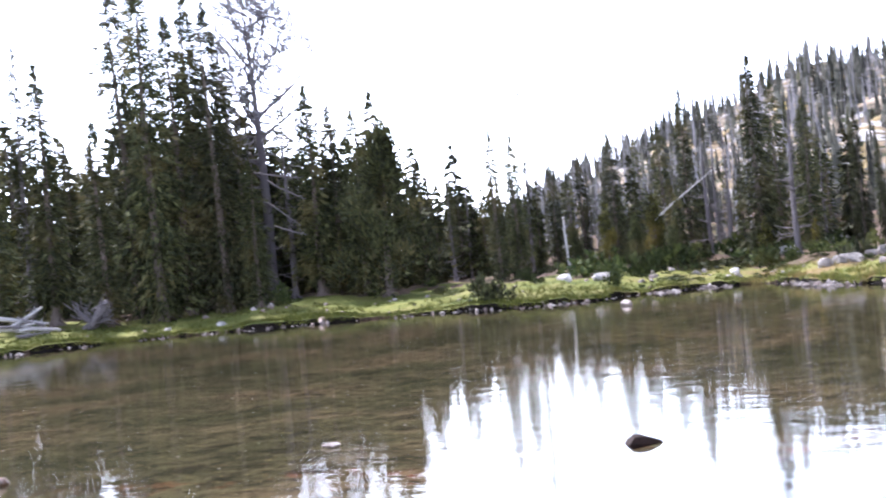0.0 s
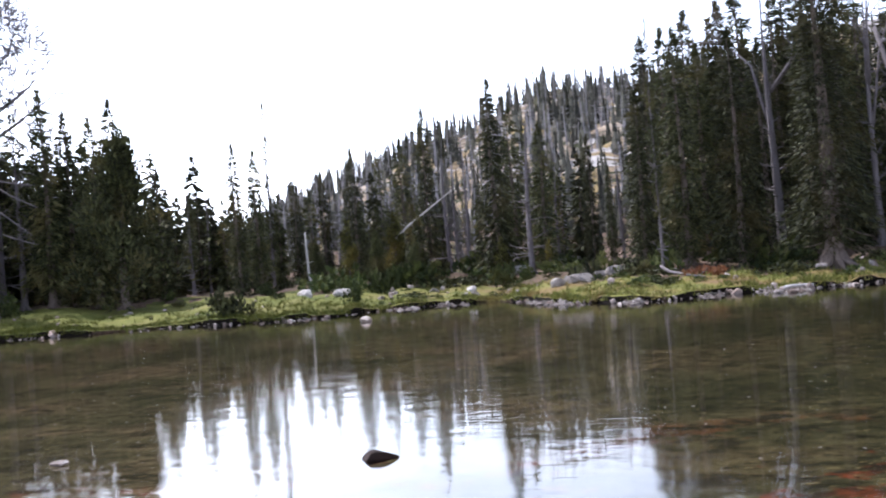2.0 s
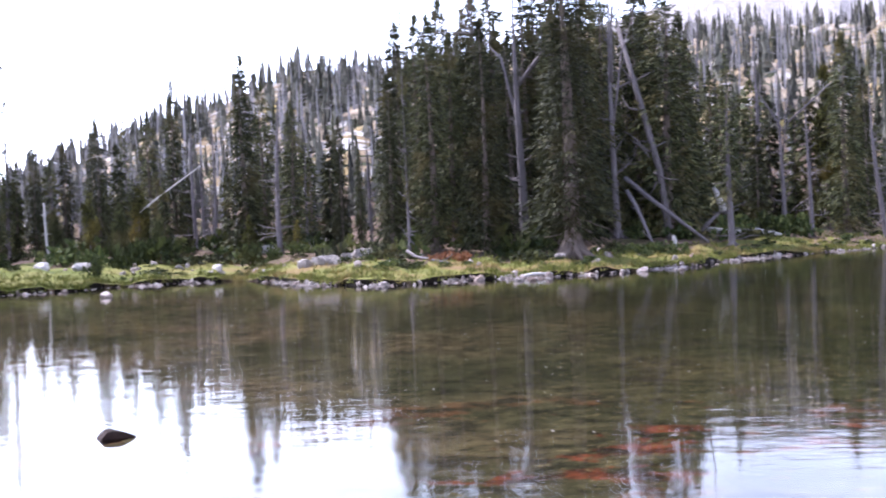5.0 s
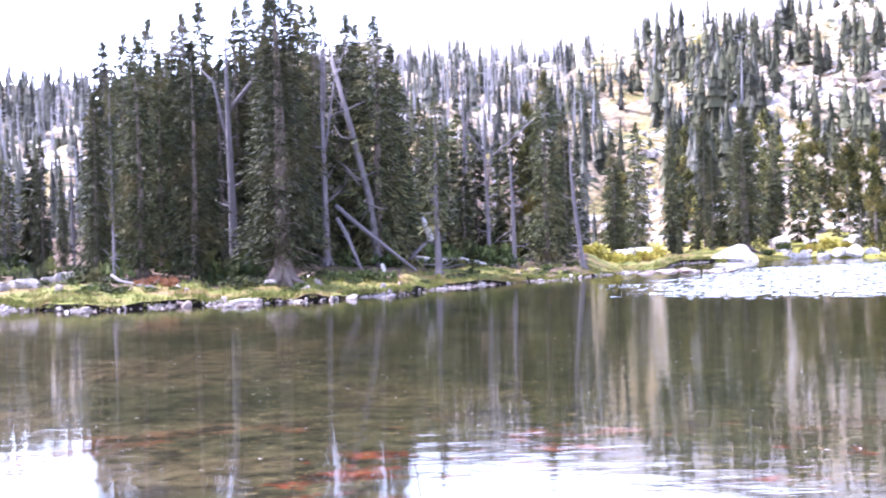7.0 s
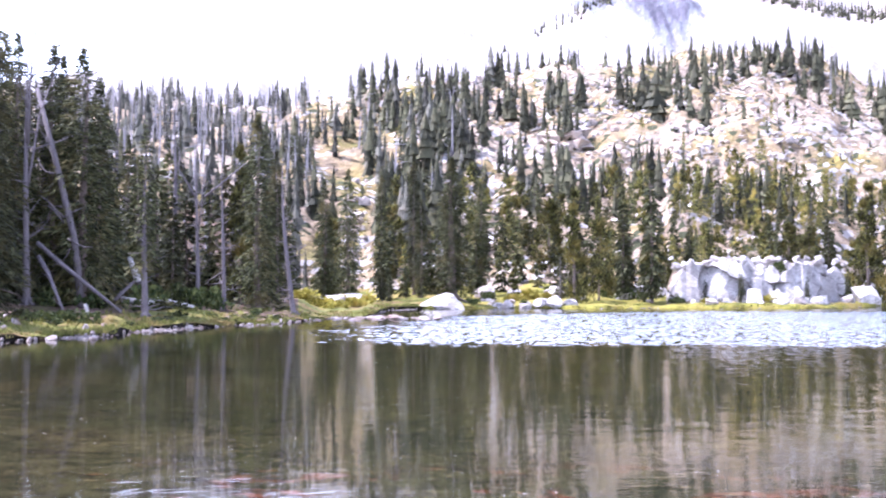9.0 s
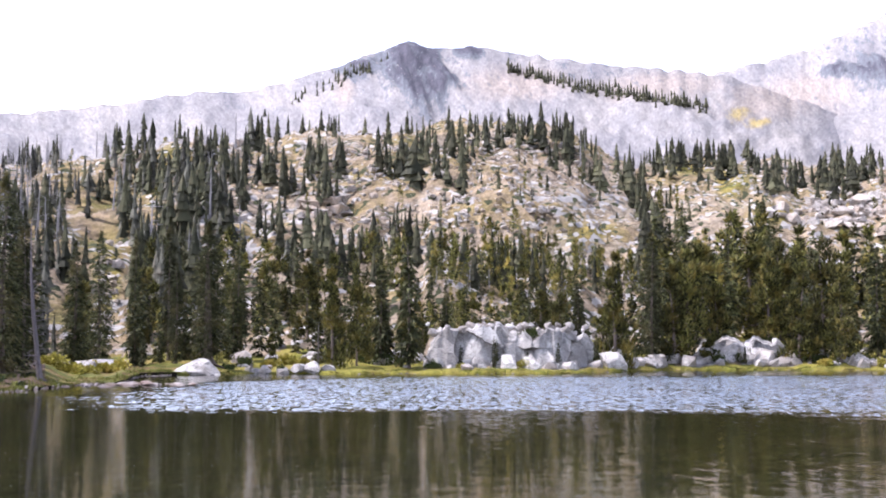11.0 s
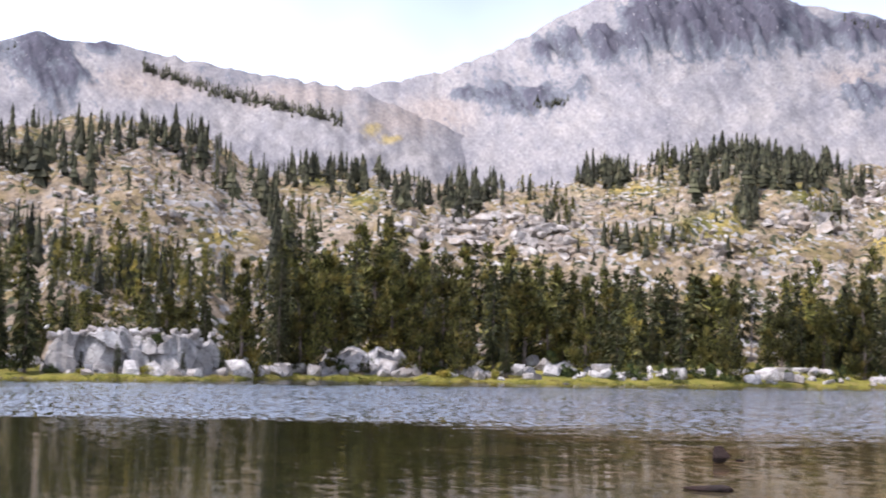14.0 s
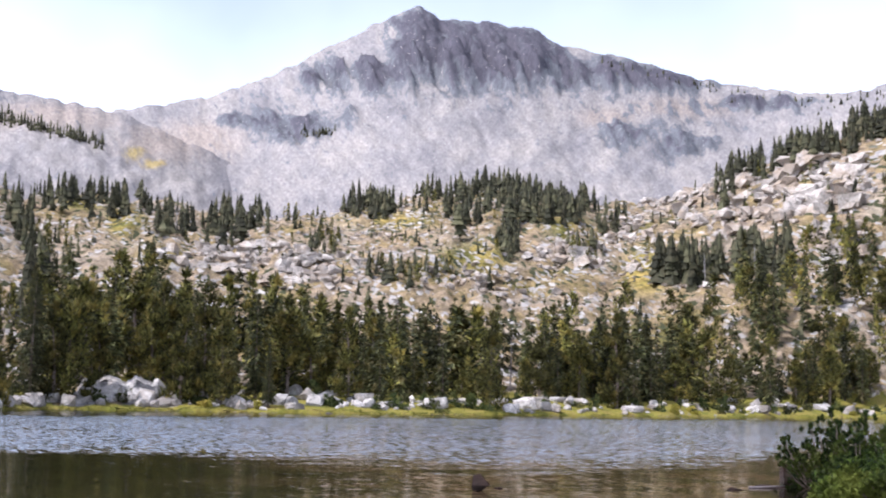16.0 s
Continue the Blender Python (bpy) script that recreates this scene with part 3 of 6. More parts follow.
def lake():
    """The water's sheet; wind ruffles a band of it between the calm of the two banks."""
    az = np.concatenate([np.arange(-180, -10, 10.0), np.arange(-10, 80, 1.0), np.arange(80, 181, 10.0)])
    r = np.concatenate([[-0.02, 8, 16, 22], np.arange(25, 48, 1.0), np.arange(48, 120, 3.0), [125, 140, 160, 190, 225, 260]])
    A, R = np.meshgrid(az, r, indexing="ij")
    x, y = R * np.sin(np.radians(A)), R * np.cos(np.radians(A))
    near = np.interp(A, [8, 14, 45, 52, 62, 70, 74], [44, 39, 39, 35, 33, 40, 60])
    far = np.interp(A, [10, 15, 20, 22, 30, 38, 50, 60, 70], [44, 58, 65, 76, 90, 92, 104, 118, 150])
    wind = np.clip((R - near) / np.interp(A, [38, 52], [4.5, 16]) + 0.4, 0, 1) * np.clip((far - R) / 8 + 0.3, 0, 1) * np.clip((A - 12.5) / 10, 0, 1)
    me, q = grid_mesh("water", np.stack([x, y, R * 0], -1), [WATER])
    give(me, "wind", wind)
    tagged(new("water", me), "still shallow lake reflecting trees, ruffled farther out", "water", kind="structure")


lake()


def mountain(label, profile, r0, r1, r2, seed, crags, worn, warm, gold, rows):
    """A relief sheet whose skyline follows the profile (bearing, angle above the eye), broken into ribs where it is craggy.
    Returns a finder of places on its face."""
    az = np.arange(profile[0][0], profile[-1][0] + 0.01, 0.13)
    top = table(profile)
    u = np.concatenate([np.linspace(0, 1, rows), np.linspace(1.03, 1.6, 6)])
    A, U = np.meshgrid(az, u, indexing="ij")
    rc = r1 + (fbm(A / 7, A * 0, 2, seed) - 0.5) * (r2 - r1)
    Rr = r0 + (rc - r0) * U
    x, y = Rr * np.sin(np.radians(A)), Rr * np.cos(np.radians(A))
    Uc = np.clip(U, 0, 1)
    # the skyline's corners fade out down the slope
    ga = np.arange(-8, 8.01, 0.5)
    soft = sum(top(A[:, :1] + d) * math.exp(-(d / 3.5) ** 2) for d in ga) / sum(math.exp(-(d / 3.5) ** 2) for d in ga)
    el = soft + (top(A) - soft) * Uc ** 3 + (fbm(A * 2.2, A * 0, 5, seed + 3, 0.6) - 0.5) * 0.3 * Uc ** 4
    zc = rc * np.tan(np.radians(el)) + 1.8
    z = zc * (0.02 + 0.98 * Uc ** 1.22)
    E = np.degrees(np.arctan2(z - 1.8, Rr))
    # crags: ribs and gullies that run down the face, leaning a little, with ledges across them
    fray = 0.6 * (fbm(A * 0.9, E * 1.4, 4, seed + 5, 0.6) - 0.5) + 0.6 * (fbm((A + E * 0.5) * 2.6, E * 0.5, 4, seed + 6, 0.6) - 0.5)
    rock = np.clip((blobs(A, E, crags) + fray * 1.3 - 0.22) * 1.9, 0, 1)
    p, e = A + E * 0.55, E
    ribs = 1 - np.abs(fbm(p * 1.0, e * 0.3, 4, seed + 7, 0.6) - 0.5) * 5
    ledge = fbm(p * 1.6, e * 4.0 + A * 1.2, 4, seed + 19, 0.62) - 0.5
    edge = np.clip(Uc * 4, 0, 1) * (1 - Uc ** 8)
    z = z + edge * rock * np.interp(E, [11.5, 13.2], [0.35, 1.0]) * (ribs * 19 + ledge * 28)
    z = z + edge * ((fbm(A * 0.6, e * 0.7, 4, seed + 9) - 0.5) * 9 + (fbm(A * 1.4 + e * 0.8, e * 0.6, 3, seed + 33) - 0.5) * 3 + (fbm(A * 2.4 + e, e * 3.0, 4, seed + 35, 0.65) - 0.5) * 5 + (fbm(A * 6, e * 7, 2, seed + 39) - 0.5) * (0.5 + 5.0 * rock))
    z = np.where(U > 1, zc - (U - 1) * zc * 1.3, z)
    me, q = grid_mesh("mountain", np.stack([x, y, z], -1), [MOUNTAIN])
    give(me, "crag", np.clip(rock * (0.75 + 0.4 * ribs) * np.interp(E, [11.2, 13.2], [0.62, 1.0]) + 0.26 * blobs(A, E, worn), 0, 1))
    give(me, "warm", blobs(A, E, warm))
    give(me, "along", A)
    give(me, "rise", E)
    give(me, "gold", blobs(A, E, gold))
    tagged(new("mountain", me), label, "mountain")
    ang = np.degrees(np.arctan2(z - 1.8, Rr))

    def find(a, h):
        i = int(np.argmin(np.abs(az - a)))
        j = np.argmax(ang[i, :rows] >= h)
        return Vector((x[i, j], y[i, j], z[i, j]))
    return find


LOW = mountain("low bare grey mountain with a blunt rocky knob",
               [(2, 7.5), (9.8, 9.4), (12.9, 9.3), (17.1, 9.9), (21.6, 10.7), (23.2, 10.7), (26.9, 11.75), (28.6, 12.4), (30.3, 13.0), (31.2, 12.7), (33, 12.8), (36.5, 12.25), (43.3, 11.4), (45, 10.9), (47.5, 9.9), (51, 8.2), (56, 5.5)],
               440, 1000, 1150, 71,
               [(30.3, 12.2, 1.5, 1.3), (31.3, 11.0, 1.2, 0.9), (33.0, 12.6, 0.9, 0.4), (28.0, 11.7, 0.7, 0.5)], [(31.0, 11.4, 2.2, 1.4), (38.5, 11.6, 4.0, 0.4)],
               [(35.0, 11.2, 3.0, 0.8), (41, 11.0, 3.0, 0.7), (27.6, 11.0, 0.5, 0.9), (45.5, 10.2, 2.0, 0.9)], [(44.3, 9.75, 0.65, 0.28), (45.1, 9.35, 0.6, 0.25)], 115)
HIGH = mountain("steep pale scree mountain with a dark craggy summit",
                [(36, 9), (39, 10.4), (43.4, 11.4), (47.3, 12.25), (50.3, 13.5), (52.7, 14.75), (55.2, 16.1), (56.1, 16.4), (57.0, 15.9), (58.1, 15.85), (61, 15.55), (62.5, 14.8), (64.9, 14.4), (66.5, 13.9), (69.2, 13.15), (72.6, 12.65), (74, 12.6), (76, 12.9), (88, 10)],
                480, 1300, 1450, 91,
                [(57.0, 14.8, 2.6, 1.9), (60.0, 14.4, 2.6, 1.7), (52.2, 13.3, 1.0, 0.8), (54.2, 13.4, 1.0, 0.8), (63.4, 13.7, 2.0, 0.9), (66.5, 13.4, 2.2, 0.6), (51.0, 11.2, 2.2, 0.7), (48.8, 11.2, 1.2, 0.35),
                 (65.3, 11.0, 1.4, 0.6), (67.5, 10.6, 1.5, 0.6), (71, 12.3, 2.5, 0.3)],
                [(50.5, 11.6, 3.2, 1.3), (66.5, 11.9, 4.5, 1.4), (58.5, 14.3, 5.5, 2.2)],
                [(64.3, 11.9, 1.6, 0.5), (47, 10.5, 2.0, 0.9), (67.5, 12.2, 3.0, 0.5)], [(44.2, 9.8, 0.6, 0.25), (45.0, 9.4, 0.6, 0.25)], 160)


# ---- trees ----
def sprigs(base, way, length, width, rng):
    """Folded needle sprays: four points, two faces each."""
    n = len(base)
    side = np.cross(way, rng.normal(size=(n, 3)))
    side /= np.linalg.norm(side, axis=1)[:, None] + 1e-9
    up = np.cross(side, way)
    mid = base + way * (length * 0.5)[:, None] + up * (width * 0.25)[:, None]
    v = np.stack([base, mid + side * width[:, None], base + way * length[:, None], mid - side * width[:, None]], 1)
    i = np.arange(n)[:, None] * 4
    f = np.concatenate([i + [0, 1, 2], i + [0, 2, 3]])
    return v.reshape(-1, 3), f


def needles(base, way, length, width, rng):
    """Thin pointed sprays of one face each."""
    n = len(base)
    side = np.cross(way, rng.normal(size=(n, 3)))
    side *= (width / (np.linalg.norm(side, axis=1) + 1e-9))[:, None]
    v = np.stack([base + side, base - side, base + way * length[:, None]], 1)
    return v.reshape(-1, 3), np.arange(n * 3).reshape(n, 3)


def tube(points, radii, sides=6):
    v, f = [], []
    for k, (p, r) in enumerate(zip(points, radii)):
        a = points[min(k + 1, len(points) - 1)] - points[max(k - 1, 0)]
        q = Vector(a).to_track_quat("Z", "Y")
        for j in range(sides):
            w = 2 * math.pi * j / sides
            v.append(Vector(p) + q @ Vector((r * math.cos(w), r * math.sin(w), 0)))
    for k in range(len(points) - 1):
        for j in range(sides):
            a, b = k * sides + j, k * sides + (j + 1) % sides
            f.append((a, b, b + sides, a + sides))
    f.append(tuple(range(sides))[::-1])
    f.append(tuple((len(points) - 1) * sides + j for j in range(sides)))
    return v, f


def joined(pieces):
    v, f = [], []
    for pv, pf in pieces:
        o = len(v)
        v += [tuple(p) for p in pv]
        f += [tuple(int(i) + o for i in q) for q in pf]
    return v, f


def spruce_crown(h, rb, low, branches, per, seed, size=0.3, taper=0.5, ragged=0.4, thick=0.15):
    """Drooping fronds of needle sprays, whorl on whorl, ending in a spire."""
    rng = np.random.default_rng(seed)
    nb = branches
    u = np.sort(rng.random(nb) ** 1.1)
    zs = h * (low + (1 - low) * u)
    lump = 1 - ragged * (1 - u) * rng.random(36)[np.minimum((u * 35).astype(int), 35)]
    shape = (1 - u) ** taper * np.clip(0.55 + u * 4, 0, 1) * np.clip((1 - u) * 6 + 0.06, 0, 1)
    rad = (rb * shape * lump + 0.04) * rng.uniform(0.5, 1.15, nb)
    a = rng.uniform(0, 2 * np.pi, nb)
    rad *= 0.86 + 0.2 * (1 - u) * np.sin(a * 2 + u * 7 + seed)
    droop = np.interp(u, [0, 0.5, 0.9, 1], [-0.5, -0.3, 0.15, 1.0]) + rng.normal(0, 0.13, nb)
    k = np.tile(np.linspace(0.1, 1, per), nb) + rng.uniform(-0.5, 0.5, nb * per) / per
    i = np.repeat(np.arange(nb), per)
    c, s = np.cos(a[i]), np.sin(a[i])
    side = rng.normal(0, 0.24, len(i)) * rad[i] * (1.2 - k)
    base = np.stack([c * rad[i] * k - s * side, s * rad[i] * k + c * side,
                     zs[i] + droop[i] * rad[i] * k - 0.25 * rad[i] * k * k - 0.3 * np.abs(side)], 1)
    base += rng.normal(0, 0.035, base.shape)
    out = np.stack([c - s * side * 1.8 / (rad[i] + 0.1), s + c * side * 1.8 / (rad[i] + 0.1), droop[i] - 0.35 * k], 1)
    way = out + rng.normal(0, 0.35, base.shape)
    way /= np.linalg.norm(way, axis=1)[:, None]
    ln = size * rng.uniform(0.6, 1.3, len(i)) * np.clip(0.45 + 0.7 * rad[i] / rb, 0.4, 1.05)
    v, f = needles(base, way, ln, ln * thick, rng)
    n = 26
    t = rng.random(n)
    tip = np.stack([rng.normal(0, 0.02, n), rng.normal(0, 0.02, n), h * (0.88 + 0.1 * t)], 1)
    w = rng.uniform(0, 6.28, n)
    up = np.stack([np.cos(w) * 0.5 * (1 - t), np.sin(w) * 0.5 * (1 - t), 0.6 + t], 1)
    tv, tf = needles(tip, up / np.linalg.norm(up, axis=1)[:, None], size * (0.6 - 0.25 * t), size * 0.05 + t * 0, rng)
    return np.concatenate([v, tv]), np.concatenate([f, tf + len(v)])


def far_conifer(h, rb, seed, tiers=7, sides=7, loose=46):
    """A far conifer: a spire of jagged drooping tiers, with loose sprays at their edges."""
    rng = np.random.default_rng(seed)
    sv, sf, o = [], [], 0
    for k, zz in enumerate(np.linspace(0.03, 0.84, tiers)):
        r0 = rb * (1 - zz) ** 0.8 * rng.uniform(0.8, 1.1)
        w = (np.arange(sides) + rng.uniform(0, 1)) / sides * 2 * np.pi
        rim = r0 * rng.uniform(0.45, 1.1, sides)
        lean = rng.normal(0, 0.12 * r0, 2)
        ring = np.stack([np.cos(w) * rim + lean[0], np.sin(w) * rim + lean[1], h * zz - 0.55 * rim * rng.uniform(0.4, 1.6, sides)], 1)
        sv.append(np.concatenate([ring, [[0, 0, h * min(1.0, zz + 0.27)]]]))
        j = np.arange(sides)
        sf.append(np.stack([o + j, o + (j + 1) % sides, np.full(sides, o + sides)], 1))
        o += sides + 1
    u = rng.random(loose)
    a = rng.uniform(0, 6.28, loose)
    rr = rb * (1 - u) ** 0.75 * rng.uniform(0.4, 0.95, loose)
    base = np.stack([np.cos(a) * rr, np.sin(a) * rr, h * (0.02 + 0.93 * u) - 0.3 * rr], 1)
    way = np.stack([np.cos(a), np.sin(a), rng.normal(-0.3, 0.35, loose)], 1)
    way /= np.linalg.norm(way, axis=1)[:, None]
    ln = h * (0.06 - 0.03 * u) * rng.uniform(0.6, 1.3, loose)
    v, f = needles(base, way, ln, ln * 0.26, rng)
    return np.concatenate(sv + [v]), np.concatenate(sf + [f + o])


def far_snag(h, seed):
    """A far dead tree: a bare pole with stubs of boughs."""
    rng = np.random.default_rng(seed)
    tip = Vector((rng.normal(0, 0.25), rng.normal(0, 0.25), h))
    out = [tube([Vector((0, 0, -0.2)), tip * 0.5, tip], [0.17, 0.12, 0.03], 4)]
    for k in range(13):
        q = tip * rng.uniform(0.3, 0.97)
        w = rng.uniform(0, 6.28)
        out.append(tube([q, q + Vector((math.cos(w), math.sin(w), rng.uniform(-0.2, 0.5))) * rng.uniform(0.4, 1.2)], [0.045, 0.014], 3))
    v, f = joined(out)
    tri = []
    for q in f:
        tri += [(q[0], q[k], q[k + 1]) for k in range(1, len(q) - 1)]
    return np.array(v), np.array(tri)


def pine_crown(h, rb, low, count, seed, size=0.32, masses=30, thin=0.2):
    """Rounded, upswept masses of needle tufts with gaps between them."""
    rng = np.random.default_rng(seed)
    u = rng.random(masses) ** 0.85
    a = rng.uniform(0, 2 * np.pi, masses)
    off = rb * (0.85 * (1 - u ** 2.0) + 0.08) * rng.uniform(0.25, 1.0, masses)
    c = np.stack([np.cos(a) * off, np.sin(a) * off, h * (low + (0.95 - low) * u)], 1)
    rr = rb * rng.uniform(0.26, 0.52, masses) * (1.1 - 0.5 * u)
    i = rng.integers(0, masses, count)
    d = rng.normal(size=(count, 3))
    d /= np.linalg.norm(d, axis=1)[:, None]
    base = c[i] + d * (rr[i] * rng.uniform(0.3, 1.0, count))[:, None] * np.array([1, 1, 1.2])
    way = d * 0.7 + np.array([0, 0, 0.7]) + rng.normal(0, 0.35, d.shape)
    way /= np.linalg.norm(way, axis=1)[:, None]
    ln = size * rng.uniform(0.7, 1.3, count)
    return needles(base, way, ln, ln * thin, rng)


def stem(h, r, seed, bend=0.15, flare=1.5, sides=7, tip=0.015):
    zs = np.array([0, 0.03, 0.1, 0.25, 0.45, 0.65, 0.85, 1.0]) * h
    p = [Vector((bend * math.sin(z / h * 3 + seed) * z / h, bend * math.cos(z / h * 2.3 + seed) * z / h, z - 0.2)) for z in zs]
    rad = [r * flare, r * 1.15, r, r * 0.88, r * 0.7, r * 0.48, max(tip, r * 0.22), tip]
    return tube(p, rad, sides)


def roots(r, seed, n=7):
    """Spreading root toes at the foot of a trunk."""
    rng = np.random.default_rng(seed)
    out = []
    for k in range(n):
        a = 2 * math.pi * (k + rng.uniform(-0.3, 0.3)) / n
        d = Vector((math.cos(a), math.sin(a), 0))
        ln = r * rng.uniform(2.2, 4.0)
        out.append(tube([d * r * 0.3 + Vector((0, 0, r * 2.2)), d * r * 1.1 + Vector((0, 0, r * 0.7)), d * ln + Vector((0, 0, -0.12))], [r * 0.5, r * 0.42, r * 0.12], 5))
    return out


def branch(p0, d, ln, r, rng, depth, out, sides=4):
    """A crooked bare branch with side twigs."""
    pts, dd = [Vector(p0)], Vector(d)
    for k in range(3):
        dd = (dd + Vector(rng.normal(0, 0.22, 3)) + Vector((0, 0, 0.06))).normalized()
        pts.append(pts[-1] + dd * ln / 3)
    out.append(tube(pts, [r, r * 0.75, r * 0.55, max(0.008, r * 0.25)], sides))
    if depth > 0:
        for k in range(rng.integers(3, 6)):
            q = pts[rng.integers(1, 4)]
            e = (dd + Vector(rng.normal(0, 0.65, 3))).normalized()
            branch(q, e, ln * rng.uniform(0.3, 0.55), max(0.012, r * 0.5), rng, depth - 1, out, 3)


def limbs(h, r, n, reach, seed, low=0.15, up=0.1, high=0.97, depth=1):
    rng = np.random.default_rng(seed)
    out = []
    for k in range(n):
        u = low + (high - low) * rng.random()
        a = rng.uniform(0, 2 * math.pi)
        ln = reach * (1.15 - u) * rng.uniform(0.3, 1.0)
        d = Vector((math.cos(a), math.sin(a), up + rng.normal(0, 0.25))).normalized()
        branch((0, 0, u * h - 0.2), d, ln, r * (1.05 - u) * rng.uniform(0.14, 0.3) + 0.008, rng, depth if ln > 0.5 else 0, out)
    return out


PROTO = {}


def proto(key):
    """Meshes of one kind of tree, ten metres high."""
    if key in PROTO:
        return PROTO[key]
    kind, v = key
    s = v * 17 + 3
    cv = None
    if kind == "spruce":
        tv, tf = joined([stem(9.8, 0.17, s)] + roots(0.17, s, 5) + limbs(9.5, 0.13, 9, 1.0, s, 0.03, -0.2, 0.3, 0))
        cv, cf = spruce_crown(10, (1.5, 1.75, 1.3, 1.6, 1.95)[v % 5], (0.03, 0.06, 0.09, 0.05, 0.04)[v % 5], 520, 15, s, 0.285)
        mats = (BARK, SPRUCE)
    elif kind == "old_spruce":
        tv, tf = joined([stem(9.8, 0.27, s, 0.1, 1.7, 10)] + roots(0.3, s, 10) + limbs(9.5, 0.16, 30, 1.3, s, 0.05, -0.15, 0.35, 0))
        cv, cf = spruce_crown(10, 1.75, 0.1, 760, 22, s, 0.22, 0.5, 0.45, 0.14)
        mats = (BARK, SPRUCE)
    elif kind == "belt":
        tv, tf = joined([stem(9.8, 0.16, s, sides=5)])
        cv, cf = spruce_crown(10, (1.5, 1.3, 1.8, 1.45)[v % 4], (0.03, 0.06, 0.04, 0.07)[v % 4], 165, 9, s, 0.58, thick=0.25)
        mats = (BARK, SPRUCE)
    elif kind == "sparse":
        tv, tf = joined([stem(9.9, 0.15, s)] + roots(0.15, s, 5) + limbs(9.5, 0.14, 46, 1.3, s, 0.06, -0.05, 0.8, 0))
        cv, cf = spruce_crown(10, 1.15, 0.22, 260, 9, s, 0.3, 0.7, 0.7)
        mats = (GREY, SPRUCE)
    elif kind == "pine":
        tv, tf = joined([stem(9.0, 0.2, s, 0.4, sides=6)] + limbs(9, 0.2, 14, 2.2, s, 0.12, 0.5, 0.75, 0))
        cv, cf = pine_crown(10, (2.5, 2.0, 2.9)[v % 3], 0.03, 2700, s, 0.5, 20)
        mats = (BARK, PINE)
    elif kind == "dark_pine":
        tv, tf = joined([stem(9.0, 0.22, s, 0.4)] + roots(0.22, s, 6) + limbs(9, 0.2, 14, 2.0, s, 0.1, 0.4, 0.7, 0))
        cv, cf = pine_crown(10, 2.9, 0.1, 9000, s, 0.36, 60)
        mats = (BARK, SPRUCE)
    elif kind == "stout_snag":
        a = stem(10, 0.17, s, 0.2, tip=0.04)
        rng = np.random.default_rng(s)
        out = []
        branch((0, 0, 6.0), Vector((0.35, 0.1, 1)).normalized(), 3.7, 0.09, rng, 2, out, 6)
        branch((0, 0, 4.4), Vector((-0.3, 0.2, 1)).normalized(), 4.2, 0.075, rng, 2, out, 6)
        tv, tf = joined([a] + roots(0.19, s, 7) + out + limbs(9.6, 0.2, 30, 1.3, s, 0.2, 0.3))
        mats = (GREY, None)
    elif kind == "old_snag":
        rng = np.random.default_rng(s)
        out = []
        for k in range(15):
            a = 2.4 * k
            branch((0, 0, 4.6 + 0.33 * k), Vector((math.cos(a) * 0.8, math.sin(a) * 0.8, 0.7)).normalized(), 2.7 - 0.13 * k, 0.06 - 0.002 * k, rng, 3, out, 4)
        tv, tf = joined([stem(10, 0.15, s, 0.3)] + roots(0.17, s, 7) + out + limbs(8, 0.2, 26, 2.4, s, 0.15, 0.1))
        cv, cf = pine_crown(10, 2.3, 0.4, 2600, s, 0.42, 34, 0.05)
        mats = (GREY, ASH)
    else:
        tv, tf = joined([stem(10, 0.14, s, 0.25)] + roots(0.14, s, 5) + limbs(9.9, 0.17, 36, 1.5, s, 0.12, 0.1))
        mats = (GREY, None)
    t = mesh_from("trunk", tv, tf, mats[0], True)
    c = mesh_from("crown", cv.tolist(), cf.tolist(), mats[1]) if cv is not None else None
    PROTO[key] = (t, c)
    return PROTO[key]


KINDS = {"spruce": ("spruce_tree", "dark green narrow spruce with drooping branches", "tree", "spruces"),
         "old_spruce": ("spruce_tree", "massive old spruce with a thick flared trunk on the bank", "tree", "spruces"),
         "belt": ("spruce_tree", "dark green spruce in the belt along the far shore", "tree", "far shore spruces"),
         "sparse": ("spruce_tree", "thinning half-dead spruce with bare grey lower branches", "tree", "spruces"),
         "pine": ("pine_tree", "olive-green bushy pine with a rounded crown", "tree", "pines"),
         "dark_pine": ("pine_tree", "broad dark pine with a dense domed crown", "tree", "pines"),
         "stout_snag": ("dead_tree", "stout forked grey dead tree without bark", "dead tree", "dead trees"),
         "old_snag": ("dead_tree", "tall grey dead tree with a wide twiggy top", "dead tree", "dead trees"),
         "snag": ("dead_tree", "slender bare grey dead tree with broken branches", "dead tree", "dead trees")}


def tree(kind, v, az, r, h, wide=1.0, lean=(0, 0), label="", z=None):
    name, lab, cat, grp = KINDS[kind]
    p = at(az, r)
    z = ground_z(p.x, p.y) if z is None else z
    m = Matrix.Translation((p.x, p.y, z)) @ pose(0, 0, 0, lean[0], lean[1], 0) @ pose(0, 0, 0, 0, 0, (v * 77 + az * 31) % 360) @ Matrix.Diagonal((h / 10 * wide, h / 10 * wide, h / 10, 1))
    ob = thing(name, m, label or lab, cat, grp)
    t, c = proto((kind, v))
    part("trunk", t, ob)
    if c:
        part("crown", c, ob)
    return ob


def by_top(kind, v, az, r, el, wide=1.0, lean=(0, 0), label=""):
    """A tree whose tip stands el degrees above the level of the eye."""
    p = at(az, r)
    z = ground_z(p.x, p.y)
    return tree(kind, v, az, r, 1.8 + r * math.tan(radians(el)) - z, wide, lean, label, z)


